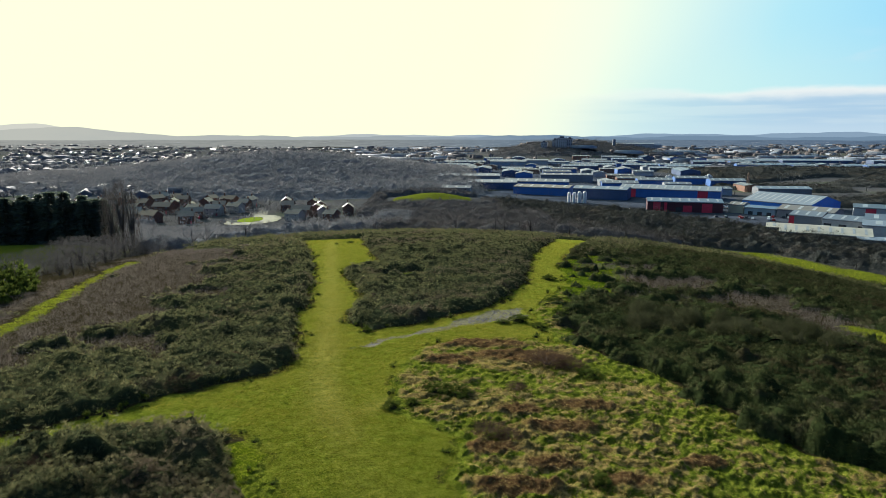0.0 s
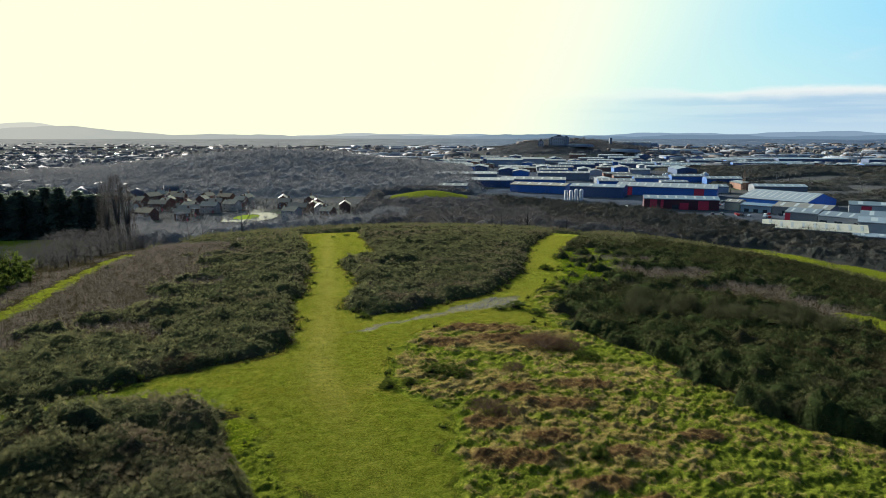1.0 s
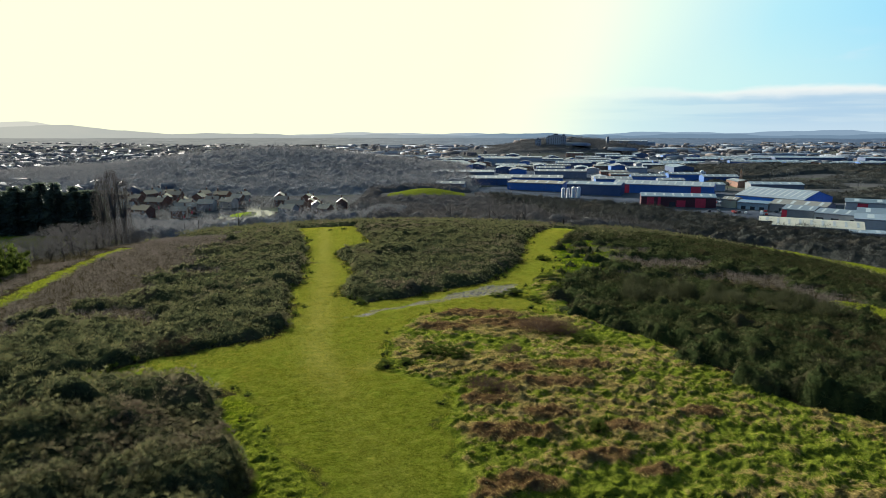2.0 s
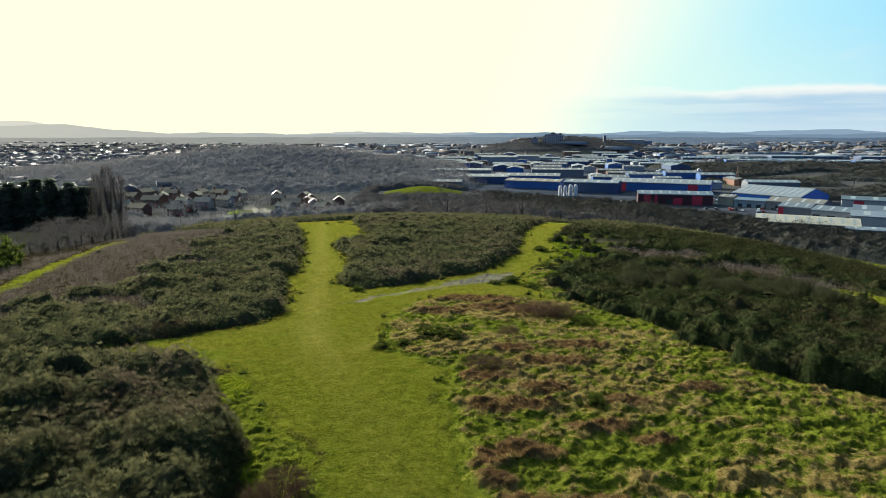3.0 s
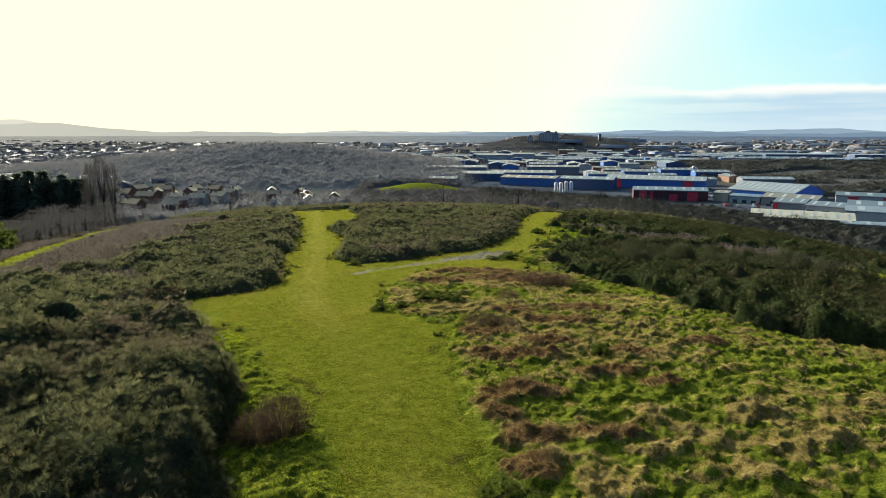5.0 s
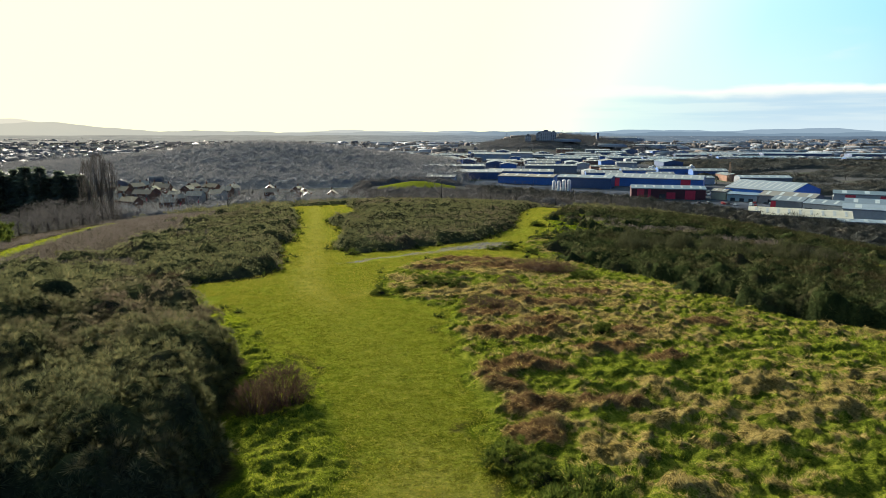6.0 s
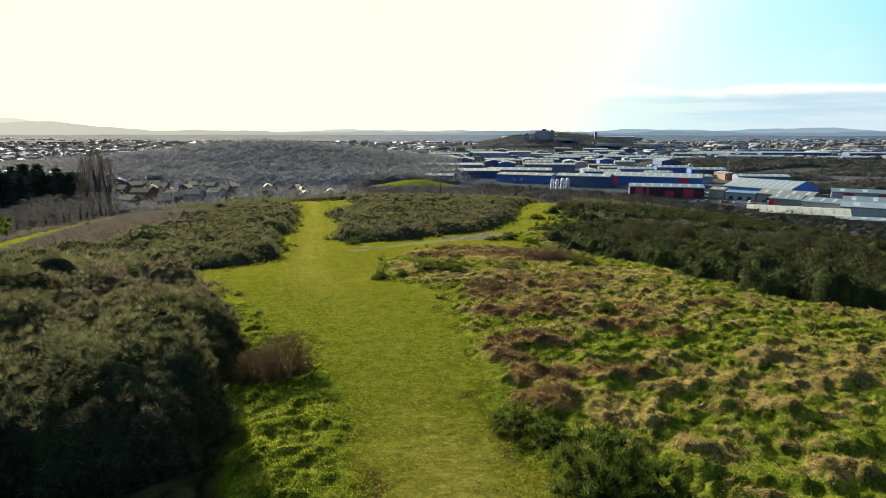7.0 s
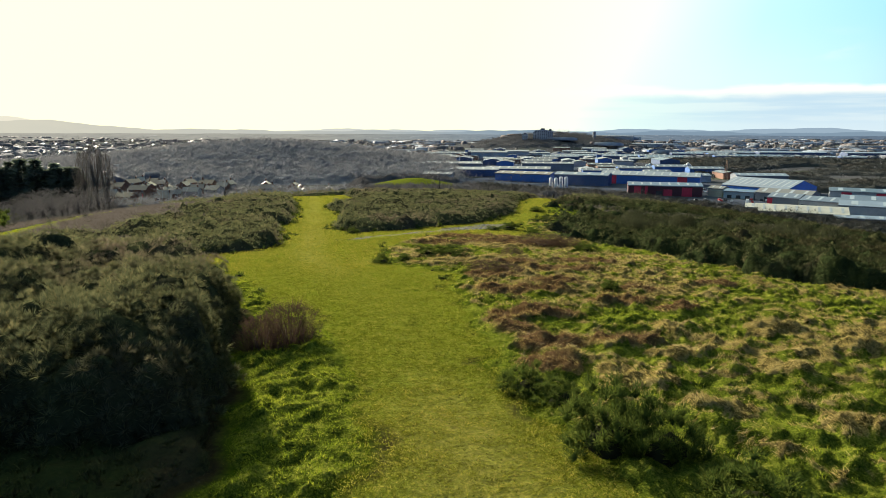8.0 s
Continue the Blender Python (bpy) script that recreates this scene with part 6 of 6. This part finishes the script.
for k in range(260):
    x, y = hrng.uniform(-300, -40), hrng.uniform(380, 520)
    ex, ey = (x + 125) / 25, (y - 402) / 31
    if inside(ESTATE, np.array(x), np.array(y)) < 4 or ex * ex + ey * ey < 1.1 or (abs(x + 128 + 0.12 * (y - 408)) < 9 and y > 408) or any(math.hypot(x - p, y - q) < 13.5 for p, q in used):
        continue
    used.add((x, y))
    kind = len(used) % 4
    m = pose(x, y, float(terrain(x, y)) - 0.1, 0, 0, hrng.choice((0, 20, 75, 100, 160)) + hrng.uniform(-8, 8))
    if len(used) <= 4:
        house_kinds[kind].matrix_basis = m
    else:
        copy_thing(house_kinds[kind], m)

road_mat, rn, rl, rb = node_mat("wet_asphalt", 0.12, 0.6)
rf = noise_node(rn, rl, 0.5, 5.0)
rl.new(ramp(rn, rl, rf, [(0.3, (0.05, 0.05, 0.052)), (0.7, (0.09, 0.09, 0.09))]), rb.inputs["Base Color"])
rl.new(maths(rn, rl, "MULTIPLY", rf, 0.08), rb.inputs["Roughness"])
rb.inputs["IOR"].default_value = 2.6


def ribbon(name, points, half, lift, material):
    """A road laid on the ground along a line."""
    v, f = [], []
    for i, (x, y) in enumerate(points):
        p, q = points[max(i - 1, 0)], points[min(i + 1, len(points) - 1)]
        d = Vector((q[0] - p[0], q[1] - p[1])).normalized()
        for s in (-1, 1):
            px, py = x - s * d.y * half, y + s * d.x * half
            v.append((px, py, float(terrain(x, y)) + lift))
        if i:
            f.append((2 * i - 2, 2 * i - 1, 2 * i + 1, 2 * i))
    me = mesh_of(name, v, f, [material])
    return me


oval = [(-125 + 13 * math.cos(2 * math.pi * k / 36), 402 + 20 * math.sin(2 * math.pi * k / 36)) for k in range(37)]
tagged(new("road", ribbon("road_circle", oval, 6.0, 0.35, road_mat)), "wet asphalt street circling a small green", "road", kind="structure")
tagged(new("road", ribbon("road_street", [(-126, 420), (-129, 436), (-136, 460), (-150, 482), (-182, 502)], 5.5, 0.31, road_mat)), "wet asphalt street between houses", "road", kind="structure")
tagged(new("road", ribbon("road_spur", [(-113, 410), (-96, 416), (-60, 424)], 3.5, 0.31, road_mat)), "wet side street between houses", "road", kind="structure")
tagged(new("road", ribbon("road_lane", [(-131, 440), (-150, 444), (-172, 434), (-200, 428), (-226, 440)], 3.0, 0.33, road_mat)), "wet lane leading past the houses", "road", kind="structure")
for k, (hx, hy) in enumerate(sorted(used)):
    if k % 2 == 0:
        near_house = [(hx + 7.5, hy - 6 + 0.4 * (k % 5)), (hx + 7.0, hy), (hx + 7.6, hy + 6)]
        tagged(new("driveway", ribbon("driveway", near_house, 2.0, 0.3, road_mat)), "wet asphalt driveway beside a house", "driveway", kind="structure")
bm = bmesh.new()
ring = [bm.verts.new((-125 + 7.5 * math.cos(2 * math.pi * k / 32), 400 + 13 * math.sin(2 * math.pi * k / 32), float(terrain(-125, 402)) + 0.45)) for k in range(32)]
bm.faces.new(ring)
me = bpy.data.meshes.new("street_green")
bm.to_mesh(me)
bm.free()
green_flat, gn, gl, gb = node_mat("street_green", 0.9, 0.0)
gl.new(ramp(gn, gl, noise_node(gn, gl, 0.8, 4.0), [(0.3, (0.13, 0.19, 0.02)), (0.7, (0.20, 0.25, 0.03))]), gb.inputs["Base Color"])
me.materials.append(green_flat)
tagged(new("street_green", me), "small oval green encircled by the wet street", "green", kind="structure")

# ---- the far town: roofs too many to count ----
town_rng = np.random.default_rng(12)


def far_roofs(n, x0, x1, y0, y1, size, tall, material, label, keep=lambda x, y: x == x, long_or_square=((1, 0.6), (1.6, 0.6), (1, 0.8), (2.6, 0.8))):
    x, y = town_rng.uniform(x0, x1, n), town_rng.uniform(y0, y1, n)
    k = keep(x, y)
    x, y = x[k], y[k]
    v, f = box(-0.5, 0.5, -0.5, 0.5, 0, 0.6)
    v = np.array(v + [(-0.5, 0, 1.0), (0.5, 0, 1.0)], float)
    t = np.array([(0, 1, 5), (0, 5, 4), (1, 2, 6), (1, 6, 5), (2, 3, 7), (2, 7, 6), (3, 0, 4), (3, 4, 7), (4, 5, 9), (4, 9, 8), (7, 8, 9), (7, 9, 6), (4, 8, 7), (5, 6, 9)])
    shapes = [(v * np.array([a1, b1, 1]), t) for a1, b1 in long_or_square]
    s = size * town_rng.uniform(0.7, 1.4, len(x))
    me = scatter("far_roofs", shapes, x, y, terrain(x, y) - 0.3, s, tall * town_rng.uniform(0.8, 1.3, len(x)), material, town_rng)
    return tagged(new("far_roofs", me), label, "buildings", kind="stuff")


# slate, pale and brick tones are lifted towards grey-blue for distance haze
far_slate = wall_mat("far_slate_roofs", (0.12, 0.13, 0.15), 0.7, 0.1, 0.5, 0.02)
far_wet = wall_mat("far_wet_roofs", (0.16, 0.17, 0.18), 0.2, 0.5, 0.5, 0.02)
far_white = wall_mat("far_pale_roofs", (0.20, 0.235, 0.29), 0.6, 0.2, 0.4, 0.02)
far_brick = wall_mat("far_brick_houses", (0.17, 0.15, 0.145), 0.8, 0.05, 0.5, 0.02)


def off_wood(x, y):
    return ((x + 190) / 250) ** 2 + ((y - 760) / 200) ** 2 > 1


far_roofs(500, -1000, -230, 520, 1500, 11, 7, far_slate, "slate roofs of distant houses", off_wood)
far_roofs(110, -1000, -300, 560, 1500, 9, 5, far_wet, "wet roofs glinting towards the sun", off_wood)
far_roofs(60, -1600, -350, 1200, 2350, 16, 5, far_wet, "wet shed roofs glinting far off")
far_roofs(1100, -1700, 1800, 1150, 2350, 12, 7, far_brick, "distant houses across the town")
far_roofs(150, -350, 1500, 1200, 2350, 24, 6, far_white, "pale sheds across the far town", long_or_square=((2.4, 0.8), (4.0, 0.8), (5.0, 1.0)))
far_roofs(120, 300, 1100, 980, 1300, 16, 6, far_slate, "grey roofs beyond the scrub bank")
far_roofs(280, -10, 110, 800, 850, 3.6, 1.5, far_white, "rows of parked cars glinting in a car park")

# ---- hills on the horizon ----
def skyline(radius, low, label, tops, sunward_haze, offsun_haze, seed):
    """Hills far beyond the town; distance haze, paler sunward, is put into their glow."""
    v, f = [], []
    for k in range(181):
        az = radians(-60 + 120 * k / 180)
        z = sum(h * math.exp(-((math.degrees(az) - c) / w) ** 2) for c, w, h in tops)
        z += 6 * math.sin(k * 0.31 + seed) + 3 * math.sin(k * 0.83 + 2 * seed) + 1.5 * math.sin(k * 2.1 + seed)
        for r, zz in ((radius, low), (radius + 140, (z + low) * 0.5), (radius + 320, z)):
            v.append((r * math.sin(az), r * math.cos(az), zz))
        if k:
            f += [(3 * k - 3, 3 * k, 3 * k + 1, 3 * k - 2), (3 * k - 2, 3 * k + 1, 3 * k + 2, 3 * k - 1)]
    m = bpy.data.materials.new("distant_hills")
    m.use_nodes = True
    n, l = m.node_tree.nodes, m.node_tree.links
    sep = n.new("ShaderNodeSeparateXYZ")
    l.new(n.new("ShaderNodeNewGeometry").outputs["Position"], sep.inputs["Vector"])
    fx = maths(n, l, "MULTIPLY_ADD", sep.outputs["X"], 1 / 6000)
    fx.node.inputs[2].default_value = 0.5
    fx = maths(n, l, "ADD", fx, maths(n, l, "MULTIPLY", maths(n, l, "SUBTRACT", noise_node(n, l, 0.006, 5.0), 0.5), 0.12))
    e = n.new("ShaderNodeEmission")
    l.new(ramp(n, l, fx, [(0.12, sunward_haze), (0.45, tuple((p + q) / 2 for p, q in zip(sunward_haze, offsun_haze))), (0.62, offsun_haze)]), e.inputs["Color"])
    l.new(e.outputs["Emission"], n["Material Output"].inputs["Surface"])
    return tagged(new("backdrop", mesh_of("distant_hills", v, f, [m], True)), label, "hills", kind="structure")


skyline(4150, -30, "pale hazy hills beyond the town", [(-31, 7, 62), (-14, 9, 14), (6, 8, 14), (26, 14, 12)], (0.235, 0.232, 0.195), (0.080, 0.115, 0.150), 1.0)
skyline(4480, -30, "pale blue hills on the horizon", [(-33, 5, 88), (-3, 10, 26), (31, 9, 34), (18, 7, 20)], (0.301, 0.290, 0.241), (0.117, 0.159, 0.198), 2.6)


# the last of the plain before the hills; distance haze painted into its glow
def far_plain():
    v, f = [], []
    radii = [2350 + 110 * k for k in range(17)]
    for k in range(121):
        az = radians(-60 + k)
        for r in radii:
            x, y = r * math.sin(az), r * math.cos(az)
            v.append((x, y, float(terrain(x, y)) + 3.0 + 2.5 * math.sin(k * 0.7 + r * 0.01)))
        if k:
            a, b = (k - 1) * len(radii), k * len(radii)
            f += [(a + q, b + q, b + q + 1, a + q + 1) for q in range(len(radii) - 1)]
    m = bpy.data.materials.new("hazed_plain")
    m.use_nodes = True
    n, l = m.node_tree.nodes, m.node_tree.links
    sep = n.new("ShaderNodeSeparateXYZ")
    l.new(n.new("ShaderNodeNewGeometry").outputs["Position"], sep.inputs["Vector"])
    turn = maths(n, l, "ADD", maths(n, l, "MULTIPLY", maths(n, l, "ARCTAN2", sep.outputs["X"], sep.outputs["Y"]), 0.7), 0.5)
    # haze colour by bearing: pale sunward, bluer away from the sun
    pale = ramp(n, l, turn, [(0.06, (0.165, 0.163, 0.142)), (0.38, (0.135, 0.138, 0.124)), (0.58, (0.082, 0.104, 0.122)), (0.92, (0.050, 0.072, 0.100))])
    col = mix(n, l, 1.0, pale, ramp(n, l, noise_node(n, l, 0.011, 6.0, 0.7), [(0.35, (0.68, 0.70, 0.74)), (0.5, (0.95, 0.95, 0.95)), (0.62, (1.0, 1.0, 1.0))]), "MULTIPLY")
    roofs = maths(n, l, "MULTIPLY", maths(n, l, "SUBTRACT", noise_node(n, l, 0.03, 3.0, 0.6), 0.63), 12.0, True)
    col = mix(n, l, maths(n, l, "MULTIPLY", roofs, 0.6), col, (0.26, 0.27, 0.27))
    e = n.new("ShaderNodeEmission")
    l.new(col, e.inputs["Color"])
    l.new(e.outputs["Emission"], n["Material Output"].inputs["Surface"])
    return tagged(new("backdrop", mesh_of("hazed_plain", v, f, [m], True)), "hazy built-up plain far beyond the town", "distance", kind="structure")


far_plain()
